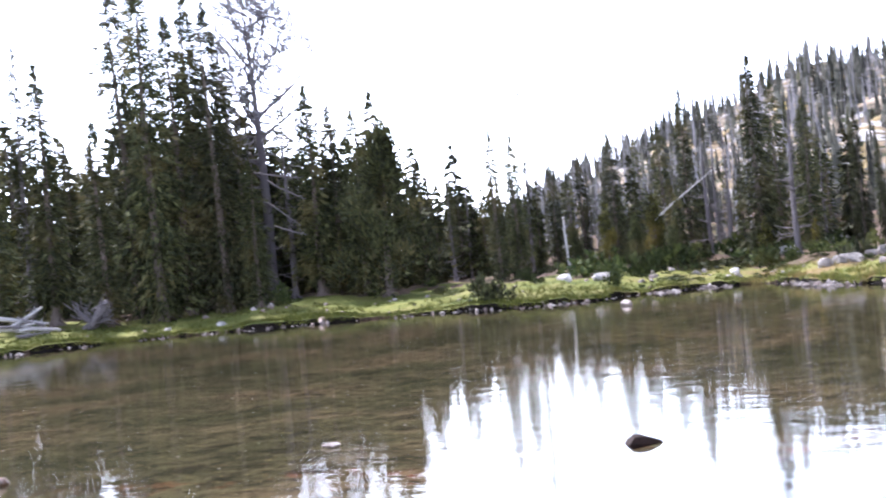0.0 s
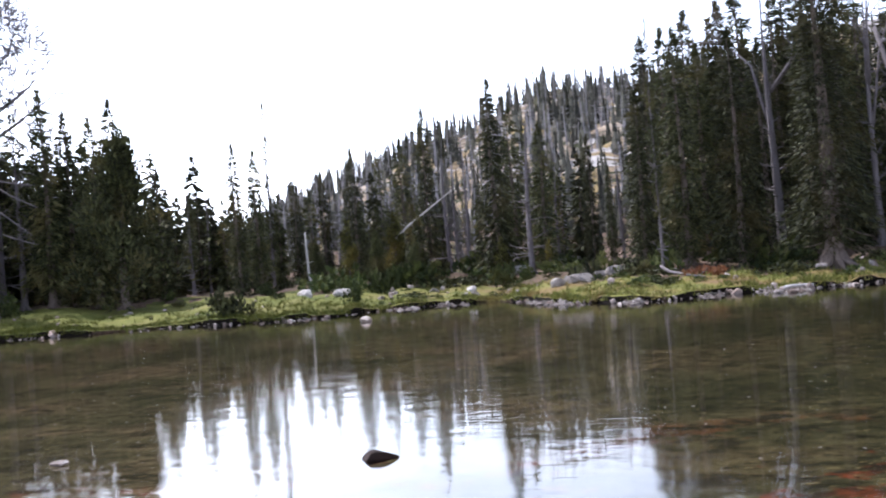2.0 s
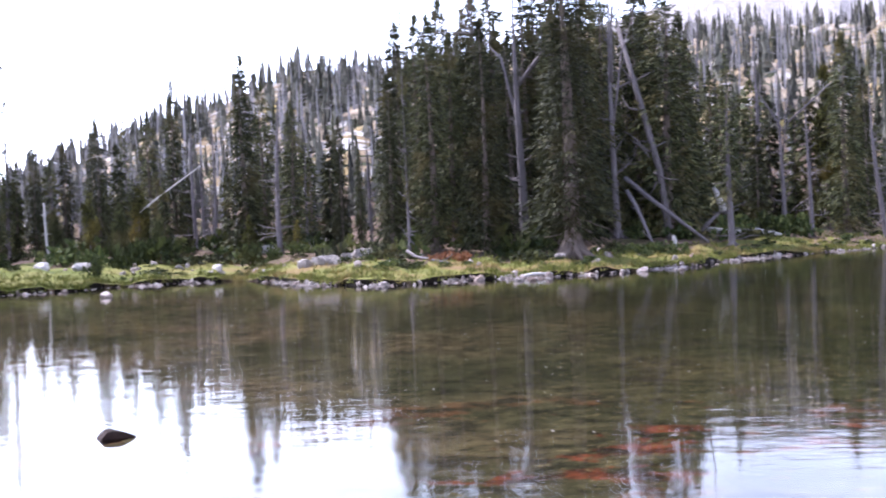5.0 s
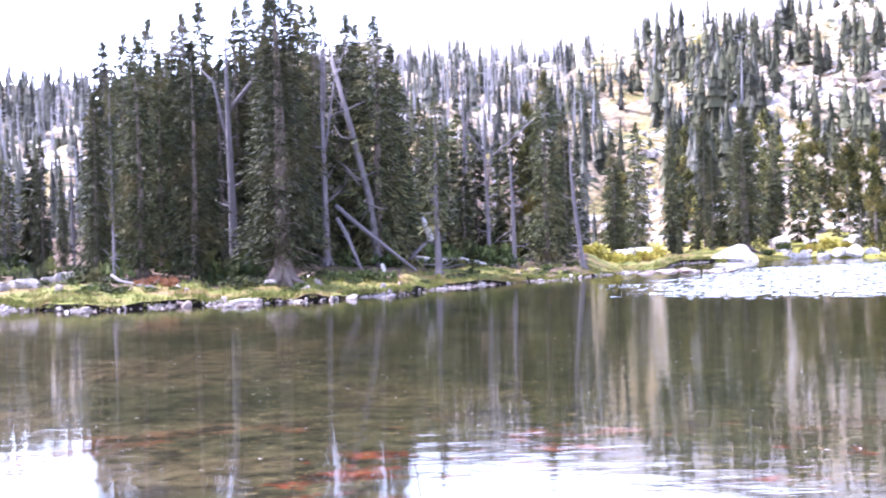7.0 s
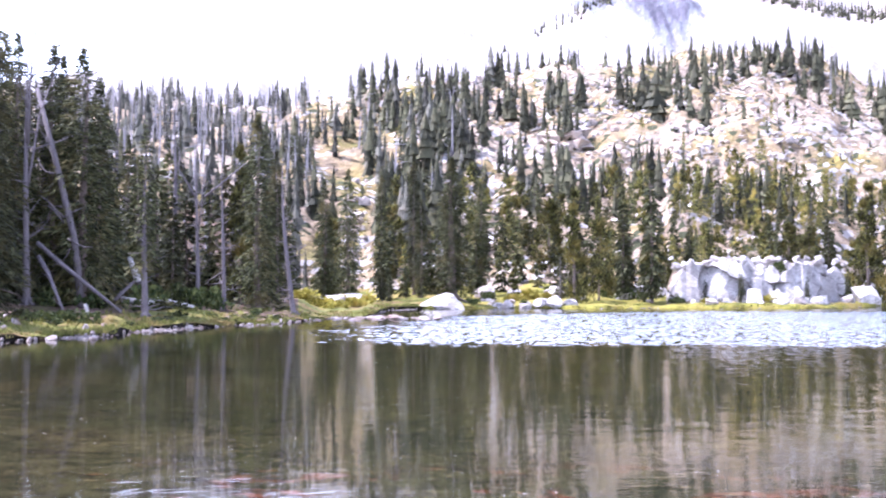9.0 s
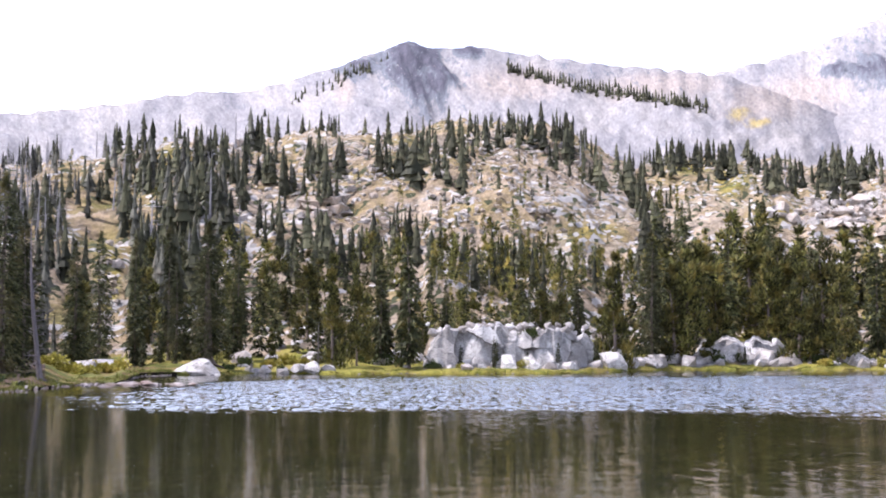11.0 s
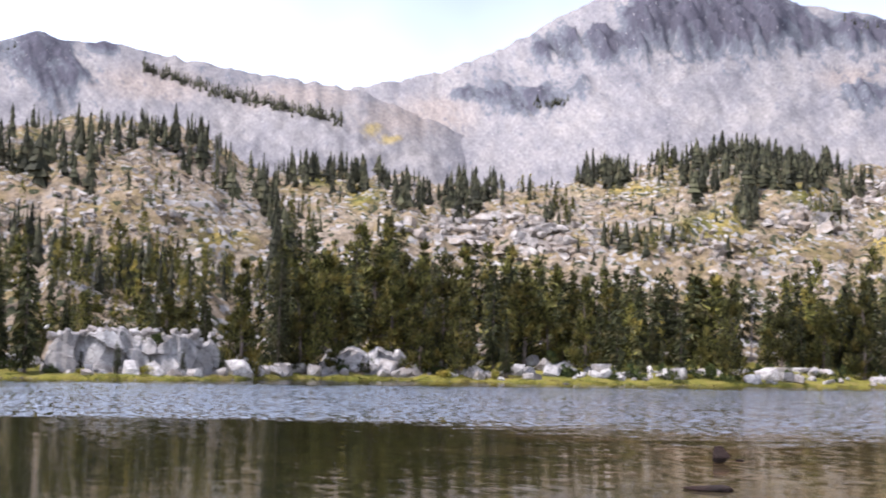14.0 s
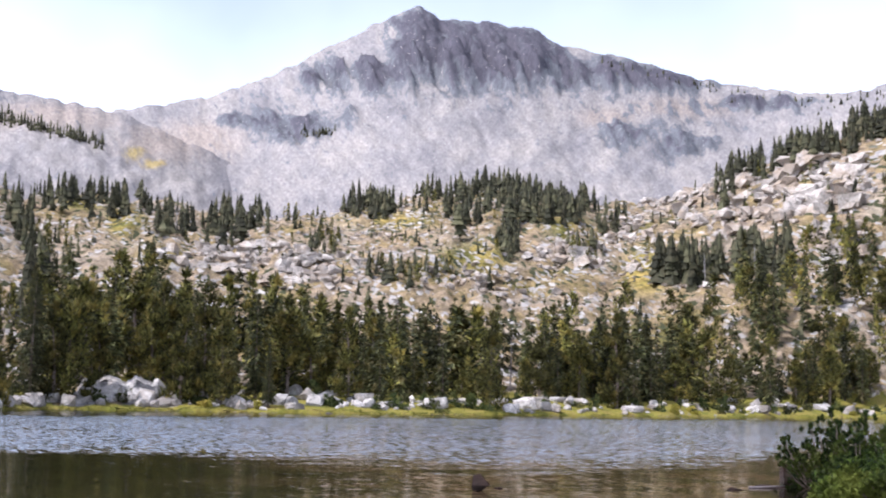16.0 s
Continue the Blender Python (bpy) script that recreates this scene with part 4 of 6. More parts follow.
# the dark wood on the bank, from the open meadow to the point
MEADOW_WOOD = [
    ("spruce", 0, -42.8, 66, 9.3, 0.98), ("sparse", 1, -41.4, 68, 10.5, 0.8), ("spruce", 2, -40.6, 66, 9.7, 0.98), ("spruce", 0, -39.7, 72, 6.5, 0.85), ("spruce", 3, -38.5, 65, 7.3, 1.16),
    ("spruce", 1, -37.3, 67, 13.0, 0.76), ("spruce", 0, -36.3, 65, 13.9, 0.81), ("spruce", 3, -35.2, 66, 11.4, 0.98), ("spruce", 2, -34.4, 68, 12.4, 0.85), ("spruce", 4, -33.6, 65, 11.8, 0.83),
    ("old_snag", 0, -31.7, 70, 13.6, 1.0), ("spruce", 1, -32.3, 64, 5.2, 1.1), ("sparse", 2, -30.8, 67, 7.8, 1.1),
]
MEADOW_END = [
    ("spruce", 2, -29.7, 66, 8.1, 1.04), ("spruce", 0, -28.8, 67, 7.2, 1.1), ("spruce", 4, -27.8, 66, 6.9, 1.1), ("spruce", 1, -26.95, 68, 7.6, 0.98), ("dark_pine", 0, -26.8, 63.5, 6.2, 1.0),
    ("spruce", 3, -25.2, 66, 4.7, 1.1), ("sparse", 0, -24.0, 66, 4.4, 1.0), ("spruce", 0, -22.05, 63, 5.55, 0.85), ("spruce", 2, -21.2, 64, 5.2, 0.98), ("sparse", 3, -20.65, 74, 7.4, 0.45),
    ("snag", 1, -23.3, 70, 4.2, 0.9), ("spruce", 1, -19.6, 70, 3.8, 0.85), ("spruce", 3, -18.4, 72, 4.0, 0.92),
]
SADDLE_WOOD = [
    ("spruce", 4, -17.1, 66, 4.95, 0.98), ("sparse", 2, -16.0, 74, 4.9, 1.0), ("spruce", 1, -15.0, 78, 5.2, 0.92), ("spruce", 0, -14.0, 72, 6.5, 0.79), ("snag", 2, -13.2, 70, 5.2, 1.2),
    ("snag", 1, -12.4, 66, 4.7, 1.2), ("spruce", 2, -11.1, 62, 7.4, 0.98), ("spruce", 4, -10.3, 64, 6.3, 0.85), ("snag", 3, -9.75, 58, 6.4, 1.2), ("spruce", 1, -9.1, 62, 5.4, 0.98),
    ("spruce", 0, -7.1, 60, 4.75, 0.73), ("spruce", 3, -6.3, 60, 3.4, 0.73), ("spruce", 0, -5.0, 52, 6.4, 0.98),
]
POINT_WOOD = [
    ("sparse", 1, -4.3, 50.5, 9.3, 0.4), ("spruce", 3, -3.2, 52, 8.8, 0.98), ("spruce", 2, -2.3, 54, 8.0, 1.04), ("spruce", 1, -1.0, 51, 8.5, 0.98), ("stout_snag", 0, 0.6, 54, 10.3, 1.0),
    ("spruce", 4, 0.2, 57, 8.0, 0.98), ("old_spruce", 4, 2.6, 48.0, 11.3, 1.1), ("spruce", 3, 2.0, 53, 8.6, 0.98), ("stout_snag", 1, 4.5, 57, 10.0, 0.8), ("snag", 1, 5.3, 61, 9.4, 1.4),
    ("spruce", 4, 6.65, 59, 9.5, 1.22), ("spruce", 1, 7.6, 66, 7.2, 0.98), ("sparse", 0, 9.2, 56.5, 6.7, 1.15),
]
POINT_END = [
    ("spruce", 2, 8.5, 72, 6.1, 0.85), ("stout_snag", 2, 11.35, 66, 6.2, 0.8), ("snag", 0, 12.4, 66, 5.5, 1.0), ("spruce", 3, 13.8, 68, 7.1, 1.1), ("pine", 1, 13.1, 70, 5.8, 0.6),
    ("spruce", 0, 14.6, 72, 5.6, 0.85), ("spruce", 2, 16.6, 98, 4.4, 1.1), ("spruce", 1, 17.6, 100, 4.8, 0.98), ("snag", 2, 8.0, 70, 8.6, 1.2), ("snag", 3, 10.3, 75, 7.6, 1.2),
]
for k, v, az, r, el, w in MEADOW_WOOD + MEADOW_END + SADDLE_WOOD + POINT_WOOD + POINT_END:
    by_top(k, v, az, r, el, w)
by_top("snag", 3, 15.3, 66.5, 5.4, 1.2, (0, -5), "pale leaning dead tree at the water's edge")

# trees along the far shore
FAR_SHORE = [
    ("spruce", 0, 19.0, 112, 4.7, .7), ("spruce", 2, 20.4, 108, 5.5, .75), ("old_spruce", 4, 22.0, 100.5, 5.3, 1.25), ("spruce", 3, 20.7, 101, 3.4, .9), ("spruce", 1, 23.2, 112, 4.3, .7),
    ("pine", 1, 27.2, 101, 4.0, .75), ("pine", 2, 28.2, 103, 3.6, .5), ("belt", 0, 29.2, 105, 4.0, .8), ("belt", 3, 30.4, 102, 4.75, .9), ("spruce", 1, 34.0, 102.5, 0.55, .8),
    ("pine", 1, 39.1, 112, 4.1, .8), ("spruce", 4, 40.6, 122, 5.0, .8), ("pine", 0, 42.1, 124, 4.3, .9), ("pine", 2, 47.5, 130, 4.5, .8), ("pine", 0, 45.4, 134, 4.0, .9),
    ("spruce", 2, 50.2, 127, 2.1, 1.0), ("pine", 1, 53.5, 134, 3.7, .8), ("belt", 0, 57.5, 140, 2.6, 1.0), ("pine", 2, 59.5, 142, 3.6, .7), ("pine", 1, 64.8, 158, 3.6, .8),
]
for k, v, az, r, el, w in FAR_SHORE:
    by_top(k, v, az, r, el, w)

rnd = random.Random(7)
count = 0
while count < 205:
    az = rnd.uniform(16.5, 79)
    r0 = float(shore(az))
    r = r0 + (6 if az < 40 else 9) + 38 * rnd.random() ** 1.2
    if CLIFF(az) > 0.3 and r < r0 + 9 or r < 96 or 17.2 < az < 18.8:
        continue
    kind = rnd.choices(["belt", "pine", "sparse", "snag"], [7.5, 9.5, 1, 1.3])[0]
    h = (2.8 + 7.2 * rnd.random() ** 1.25) * (0.75 if kind == "snag" else 1) * (0.5 if 30.8 < az < 39.5 else 0.74 if az < 40 else 1.05)
    tree(kind, rnd.randrange(4), az, r, h, rnd.uniform(0.9, 1.5) if kind == "pine" else rnd.uniform(0.75, 1.1), label="olive-green pine in the belt along the far shore" if kind == "pine" else "")
    count += 1
thick = random.Random(31)
for k in range(26):
    az = 61 + 17 * (k + thick.random()) / 26
    kind = "pine" if k % 3 == 0 else "belt"
    tree(kind, thick.randrange(4), az, float(shore(az)) + thick.uniform(10, 26), thick.uniform(5.0, 8.6), thick.uniform(0.9, 1.2), label="olive-green pine in the belt along the far shore" if kind == "pine" else "")
count = 0
while count < 36:
    az = rnd.uniform(-46, 16)
    r0 = float(shore(az))
    r = r0 + rnd.uniform(14, 34)
    kind = rnd.choices(["belt", "sparse", "snag"], [3, 2, 4])[0]
    hi = 6.0 if az < -24 else 3.0 + 0.13 * (az + 24)
    by_top(kind, rnd.randrange(4), az, r, hi * rnd.uniform(0.55, 0.95), rnd.uniform(0.8, 1.1), label="dark green spruce deep in the lakeside wood" if kind == "belt" else "")
    count += 1


for k in range(46):
    az = rnd.uniform(-48, -23.5)
    deep = "pine" if k % 3 == 0 else "belt"
    by_top(deep, rnd.randrange(4 if deep == "belt" else 2), az, rnd.uniform(72, 92), rnd.uniform(2.5, 5.5) * (0.62 if deep == "pine" else 1), rnd.uniform(0.9, 1.2), label="olive-green pine deep in the lakeside wood" if deep == "pine" else "dark green spruce deep in the lakeside wood")
for k, (az, el) in enumerate(((-24.9, 3.9), (-24.4, 3.4), (-23.6, 3.6), (-23.0, 3.0), (-22.6, 3.3), (-20.3, 3.2), (-19.0, 3.4), (-16.3, 3.9))):
    by_top("belt", k % 4, az, 70 + 2 * (k % 3), el, 0.9, label="dark green spruce at the end of the meadow")
for k, (az, r, el) in enumerate(((-31.3, 74, 5.6), (-32.0, 75, 6.4), (-30.4, 72, 4.2), (-38.9, 72, 5.0), (-39.9, 70, 4.4), (-41.0, 72, 5.6))):
    by_top("belt", k % 4, az, r, el, 1.1, label="dark green spruce deep in the lakeside wood")
for k, (az, r, el) in enumerate(((-17.5, 62, 2.0), (-16.3, 61, 1.4), (-15.5, 62, 2.2), (-14.7, 60, 0.9), (-11.0, 58, 0.8), (-18.9, 63, 1.2), (-9.0, 57, 0.5))):
    by_top("dark_pine" if k % 2 else "pine", k % 2, az, r, el, 0.7, label="young olive-green pine at the wood's edge")
for k in range(16):
    az = rnd.uniform(-19, -7)
    by_top("belt", rnd.randrange(4), az, rnd.uniform(64, 76), 0.5 + (az + 22) * 0.2 + rnd.uniform(-0.6, 0.8), rnd.uniform(0.9, 1.2), label="dark green spruce deep in the lakeside wood")
for k in range(14):
    az = rnd.uniform(-26, -14)
    by_top("belt", rnd.randrange(4), az, rnd.uniform(72, 88), rnd.uniform(2.0, 3.6), rnd.uniform(0.8, 1.1), label="dark green spruce deep in the lakeside wood")


for k, (az, r, el) in enumerate(((-4.6, 58, 8.6), (-2.7, 60, 9.4), (-1.7, 58, 9.0), (-0.6, 60, 10.2), (1.4, 60, 10.4), (3.6, 62, 10.0), (5.9, 64, 9.2), (3.4, 66, 6.4), (4.0, 72, 5.6), (5.0, 70, 6.8), (5.8, 74, 6.0), (7.0, 76, 6.6), (7.9, 64, 4.4), (8.9, 68, 5.2), (9.7, 72, 4.8), (10.3, 66, 3.6), (10.9, 74, 4.6),
                                 (11.8, 72, 4.2), (12.5, 71, 4.9), (13.3, 74, 4.6), (-1.6, 60, 6.6), (1.2, 62, 6.8), (-3.8, 60, 5.6), (-0.2, 66, 6.4), (2.9, 60, 6.2), (14.2, 76, 4.2), (15.0, 82, 3.6))):
    by_top("spruce" if el > 8 else "belt", k % 4, az, r, el, 1.05, label="dark green spruce deep in the lakeside wood")


for k, (az, r, el) in enumerate(((-3.7, 57, 8.8), (-1.3, 58, 9.7), (0.9, 58, 10.0), (2.2, 59, 10.4), (3.2, 57, 10.5), (4.1, 60, 10.0), (5.5, 60, 9.7), (7.3, 62, 8.4))):
    by_top("spruce", (k * 2 + 1) % 5, az, r, el, 0.95, label="tall dark spruce packed in the wood on the point")
for k, az in enumerate(np.arange(-37.6, -21.5, 0.5)):
    el = float(np.interp(az, [-37.5, -32, -31.2, -29.5, -27.3, -26, -25, -22], [9.0, 9.5, 6.8, 7.2, 6.0, 4.6, 3.3, 3.4]))
    by_top("belt", k % 4, az, rnd.uniform(69, 80), el * rnd.uniform(0.72, 0.95), rnd.uniform(1.0, 1.35), label="dark green spruce deep in the lakeside wood")
for k in range(34):
    az = -46.5 + 18.5 * (k + rnd.random()) / 34
    deep = "pine" if k % 3 == 1 else "belt"
    by_top(deep, rnd.randrange(4 if deep == "belt" else 2), az, rnd.uniform(74, 92), (7.4 if az < -33 else 5.2) * rnd.uniform(0.7, 1.05) * (0.7 if deep == "pine" else 1), rnd.uniform(1.0, 1.3), label="olive-green pine deep in the lakeside wood" if deep == "pine" else "dark green spruce deep in the lakeside wood")


# where a line of sight at a bearing and height angle meets the hillside
SLOPE_AZ = np.arange(13, 80, 0.2)
SLOPE_R = np.linspace(0, 1, 200)[None, :] * (CREST_R(SLOPE_AZ) + 15 - FOOT_R(SLOPE_AZ) + 20)[:, None] + FOOT_R(SLOPE_AZ)[:, None] - 20
SLOPE_Z = land(SLOPE_R * np.sin(np.radians(SLOPE_AZ))[:, None], SLOPE_R * np.cos(np.radians(SLOPE_AZ))[:, None])[0]
SLOPE_EL = np.degrees(np.arctan2(SLOPE_Z - 1.8, SLOPE_R))


def on_slope(az, el):
    i = int(np.clip(round((az - 13) / 0.2), 0, len(SLOPE_AZ) - 1))
    seen = SLOPE_EL[i] >= el
    j = int(np.argmax(seen)) if seen.any() else int(np.argmax(SLOPE_EL[i]))
    return float(SLOPE_R[i, j])


# groves: bearing, height angle, half widths, number of trees, their least and greatest height
RIDGE = [(19.2, 7.8, 1.4, 1.0, 50, 5, 8), (20.1, 8.8, 2.9, 0.5, 60, 5, 8), (25.3, 9.3, 2.9, 0.5, 60, 5, 8), (22.3, 7.5, 2.4, 1.2, 80, 5, 8.5), (25.8, 8.0, 1.9, 1.1, 80, 5, 8.5), (27.6, 6.7, 1.2, 0.85, 34, 5, 8),
         (31.0, 8.7, 2.2, 1.2, 95, 5, 8.5), (32.0, 7.4, 1.4, 0.7, 28, 4, 7), (28.1, 9.9, 4.3, 0.4, 60, 4, 7), (35.1, 9.5, 2.4, 0.5, 64, 5, 8), (37.3, 8.5, 1.2, 0.7, 44, 5, 8), (39.0, 7.5, 0.95, 0.6, 34, 5, 8)]
FOOT = [(22.6, 6.4, 1.2, 1.4, 50, 5, 9), (19.9, 6.2, 1.9, 1.4, 60, 5, 9), (24.7, 4.5, 6.2, 1.1, 170, 3.5, 7), (32.9, 3.5, 5.5, 0.85, 170, 3, 5.5), (37.0, 3.1, 4.1, 0.7, 110, 3, 6), (34.1, 5.5, 4.8, 1.2, 60, 1.2, 3),
        (29.4, 5.2, 4.8, 1.2, 50, 2, 4.5), (41.3, 5.7, 1.4, 1.0, 25, 3, 6), (40.7, 4.8, 0.4, 1.1, 9, 5, 9), (40.0, 6.8, 0.45, 0.9, 14, 5, 9), (16.0, 5.4, 2.6, 2.6, 120, 3.5, 7.5), (20.5, 3.0, 1.9, 1.6, 60, 5, 9)]
VALLEY = [(44.0, 8.2, 0.85, 0.5, 26, 4, 7), (41.4, 8.3, 2.2, 0.4, 40, 5, 8), (45.8, 7.6, 1.2, 0.65, 34, 4, 7), (48.2, 7.4, 1.0, 0.85, 40, 4, 7.5), (49.6, 7.9, 0.5, 0.5, 12, 4, 7), (51.4, 7.6, 0.95, 0.35, 14, 3, 5),
          (52.4, 6.5, 0.7, 0.8, 16, 3, 6), (54.1, 8.4, 1.2, 0.55, 38, 5, 8), (56.7, 9.3, 0.7, 0.35, 14, 4, 7), (56.3, 8.4, 0.95, 0.3, 12, 3, 5), (58.3, 8.5, 0.95, 0.95, 34, 4, 7.5)]
KNOLL = [(59.6, 9.5, 1.9, 0.4, 34, 4, 7), (61.1, 8.7, 2.0, 0.85, 95, 4, 7), (62.8, 8.4, 1.1, 0.6, 40, 4, 7), (60.2, 7.0, 0.55, 0.65, 20, 4, 7), (63.5, 6.5, 0.95, 0.5, 20, 3, 6), (55.9, 5.5, 1.9, 0.45, 36, 3, 5.5),
         (64.5, 8.0, 0.7, 0.5, 14, 4, 7), (66.7, 6.6, 0.35, 0.55, 6, 6, 9), (55.4, 6.6, 4.3, 0.95, 40, 1.5, 3.5)]
SPUR = [(69.2, 9.3, 0.45, 0.95, 20, 4, 7), (70.5, 10.3, 1.2, 0.45, 34, 4, 7), (72.9, 11.0, 1.7, 0.5, 55, 4, 7), (74.9, 11.8, 1.1, 0.5, 34, 4, 7), (73.9, 7.0, 0.8, 0.5, 20, 4, 6), (70.8, 6.2, 1.4, 0.7, 34, 6, 9),
        (67.9, 6.0, 1.2, 0.7, 30, 6, 9), (72.4, 8.9, 2.6, 1.2, 22, 2, 4)]


def far_wood():
    """Woods on the hillside: live trees in groves, and grey dead ones among them."""
    rng = np.random.default_rng(5)
    spires = [far_conifer(7, 7 * w, 40 + k) for k, w in enumerate((0.13, 0.16, 0.2, 0.14, 0.23, 0.17))]
    rounded = [pine_crown(7, w, 0.04, 280, 60 + k, 0.6, 22) for k, w in enumerate((1.2, 1.5, 1.8))]
    rows = [spruce_crown(7, w, 0.02, 66, 7, 30 + k, 0.58, thick=0.27) for k, w in enumerate((0.95, 1.15, 1.35, 1.0))]
    bare = [far_snag(7, 80 + k) for k in range(5)]
    wood = {"dark": [], "belt": [], "olive": [], "hazed": [], "dead": []}

    def plant(p, h, sort="dark", shapes=None, wide=1.0):
        v, f = (shapes or spires)[rng.integers(len(shapes or spires))]
        w = rng.uniform(0, 6.28)
        rot = np.array([[math.cos(w), -math.sin(w), 0], [math.sin(w), math.cos(w), 0], [0, 0, 1]])
        wood[sort].append((v @ rot.T * np.array([wide, wide, 1.0]) * (h / 7) + np.array(p), f))

    def stand(az, r, h, sort="dark", shapes=None, wide=1.0):
        x, y = r * math.sin(radians(az)), r * math.cos(radians(az))
        plant((x, y, ground_z(x, y) - 0.15), h, sort, shapes, wide)

    # the thick, half-dead wood on the hill behind the point
    for k in range(3100):
        az = rng.uniform(-24, 16)
        rh, rc = float(FOOT_R(az)), float(CREST_R(az))
        r = rh + (rc - rh) * rng.random() ** 0.75 * 1.04
        h = rng.uniform(2.6, 5.8) * (1.0 if az > -10 else 0.85)
        t = rng.random()
        if t < 0.46:
            stand(az, r, h, "dead", bare)
        else:
            stand(az, r, h, "hazed" if t < 0.9 else "dark", None, rng.uniform(0.65, 0.95))
    for az, el, w, e, count, h0, h1 in RIDGE + FOOT + VALLEY + KNOLL + SPUR:
        for k in range(round(count * (0.62 if az < 40 else 1.15))):
            q, a = math.sqrt(rng.random()), rng.uniform(0, 6.28)
            b, g = az + w * q * math.cos(a), el + e * q * math.sin(a)
            if az < 40 and float(fbm(np.array([b * 0.9]), np.array([g * 1.1]), 3, 61)[0]) < 0.44:
                continue
            if 17.2 < b < 18.6 and g < 5.0:
                continue
            h = rng.uniform(h0, h1) * (rng.random() * 0.5 + 0.6)
            r = on_slope(b, g - 0.55 * math.degrees(h / 260))
            t = rng.random()
            if t < np.interp(b, [14, 20, 30, 40], [0.2, 0.12, 0.1, 0.03]):
                stand(b, r, h * 0.9, "dead", bare)
            elif h1 < 6.2 and t > 0.45:
                stand(b, r, h, "olive", rounded, 0.8)
            else:
                stand(b, r, h, "hazed" if t < np.interp(b, [14, 24, 30], [0.5, 0.2, 0.03]) else "dark", None, rng.uniform(0.75, 1.45) * (1.25 if b > 42 else 1.0))
    for k in range(520):  # low scrub and seedlings
        az = rng.uniform(18, 78)
        stand(az, float(FOOT_R(az)) + (float(CREST_R(az)) - float(FOOT_R(az))) * rng.random() ** 0.8, rng.uniform(0.6, 1.7), "dark" if k % 3 else "hazed", None, 2.2)
    for k in range(240):  # loose ones
        az = rng.uniform(16, 78)
        r = float(FOOT_R(az)) + (float(CREST_R(az)) - float(FOOT_R(az))) * rng.random()
        stand(az, r, rng.uniform(1.2, 4.5), "olive" if k % 3 == 0 else "dark", rounded if k % 3 == 0 else None, 1.1)
    # the back rows of the belt along the far shore
    for k in range(600):
        az = rng.uniform(17, 79)
        r = float(shore(az)) + rng.uniform(12, 62)
        if r > 97 and not 17.0 < az < 18.8:
            olive = rng.random() < 0.3
            stand(az, r, rng.uniform(4.5, 10) * (0.45 if 30 < az < 40 else 0.65 if az < 40 else 1.05), "olive" if olive else "belt", rounded if olive else rows, rng.uniform(0.85, 1.2))
    # a line of trees slanting down the low mountain, specks along the high one's skyline and ledges
    for k in range(190):
        t = rng.random()
        plant(LOW(34.6 + 8.4 * t, float(np.interp(t, [0, 0.35, 1], [11.7, 10.95, 9.95])) + rng.normal(0, 0.1)), rng.uniform(4, 8), wide=1.5)
    for k in range(70):
        a = rng.uniform(64, 76)
        plant(HIGH(a, float(np.interp(a, [64, 66.5, 69.2, 72.6, 76], [14.3, 13.7, 12.95, 12.4, 12.6])) - abs(rng.normal(0, 0.25))), rng.uniform(3, 7), wide=1.6)
    for k in range(40):
        a = rng.normal(51.9, 0.5)
        plant(HIGH(a, 10.85 + 0.12 * (a - 51.9) + rng.normal(0, 0.07)), rng.uniform(3, 6), wide=1.8)
    for k in range(50):
        a = rng.normal(27.2, 1.0)
        plant(LOW(a, 10.6 + 0.45 * (a - 26) + rng.normal(0, 0.15)), rng.uniform(3, 7), wide=1.5)
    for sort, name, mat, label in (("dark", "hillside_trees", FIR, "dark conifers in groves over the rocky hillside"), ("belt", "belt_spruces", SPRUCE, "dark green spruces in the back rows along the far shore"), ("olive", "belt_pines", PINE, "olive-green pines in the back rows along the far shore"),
                                   ("hazed", "ashen_trees", HAZED, "grey-green conifers on the wooded hill, paled in colour for haze"), ("dead", "hillside_dead_trees", ASH, "grey dead trees standing in the hillside wood")):
        start = np.cumsum([0] + [len(v) for v, f in wood[sort]])
        me = tri_mesh(name, np.concatenate([v for v, f in wood[sort]]), np.concatenate([f + o for (v, f), o in zip(wood[sort], start)]), mat)
        give(me, "tone", np.concatenate([np.full(len(v), rng.uniform(-0.5, 0.6)) for v, f in wood[sort]]))
        tagged(new(name, me), label, "dead trees" if sort == "dead" else "trees", kind="stuff")


far_wood()


# ---- rocks ----
def rock_mesh(seed, mat, sub=3, cuts=14, flat=1.0, boxy=False):
    """A broken block: a ball cut by planes, then roughened."""
    rng = np.random.default_rng(seed)
    bm = bmesh.new()
    if boxy:
        bmesh.ops.create_cube(bm, size=1.7)
        bmesh.ops.subdivide_edges(bm, edges=bm.edges[:], cuts=4, use_grid_fill=True)
    else:
        bmesh.ops.create_icosphere(bm, subdivisions=sub, radius=1.0)
    for k in range(cuts):
        n = Vector(rng.normal(size=3)).normalized()
        d = rng.uniform(0.68, 0.95) if boxy else rng.uniform(0.42, 0.72)
        for v in bm.verts:
            e = v.co.dot(n) - d
            if e > 0:
                v.co -= n * e
    for v in bm.verts:
        v.co *= 1 + 0.05 * noise.noise(v.co * 2.3 + Vector((seed, 0, 0))) + 0.03 * noise.noise(v.co * 6 + Vector((0, seed, 0)))
        v.co.z *= flat
    me = bpy.data.meshes.new("rock")
    bm.to_mesh(me)
    bm.free()
    me.materials.append(mat)
    return me


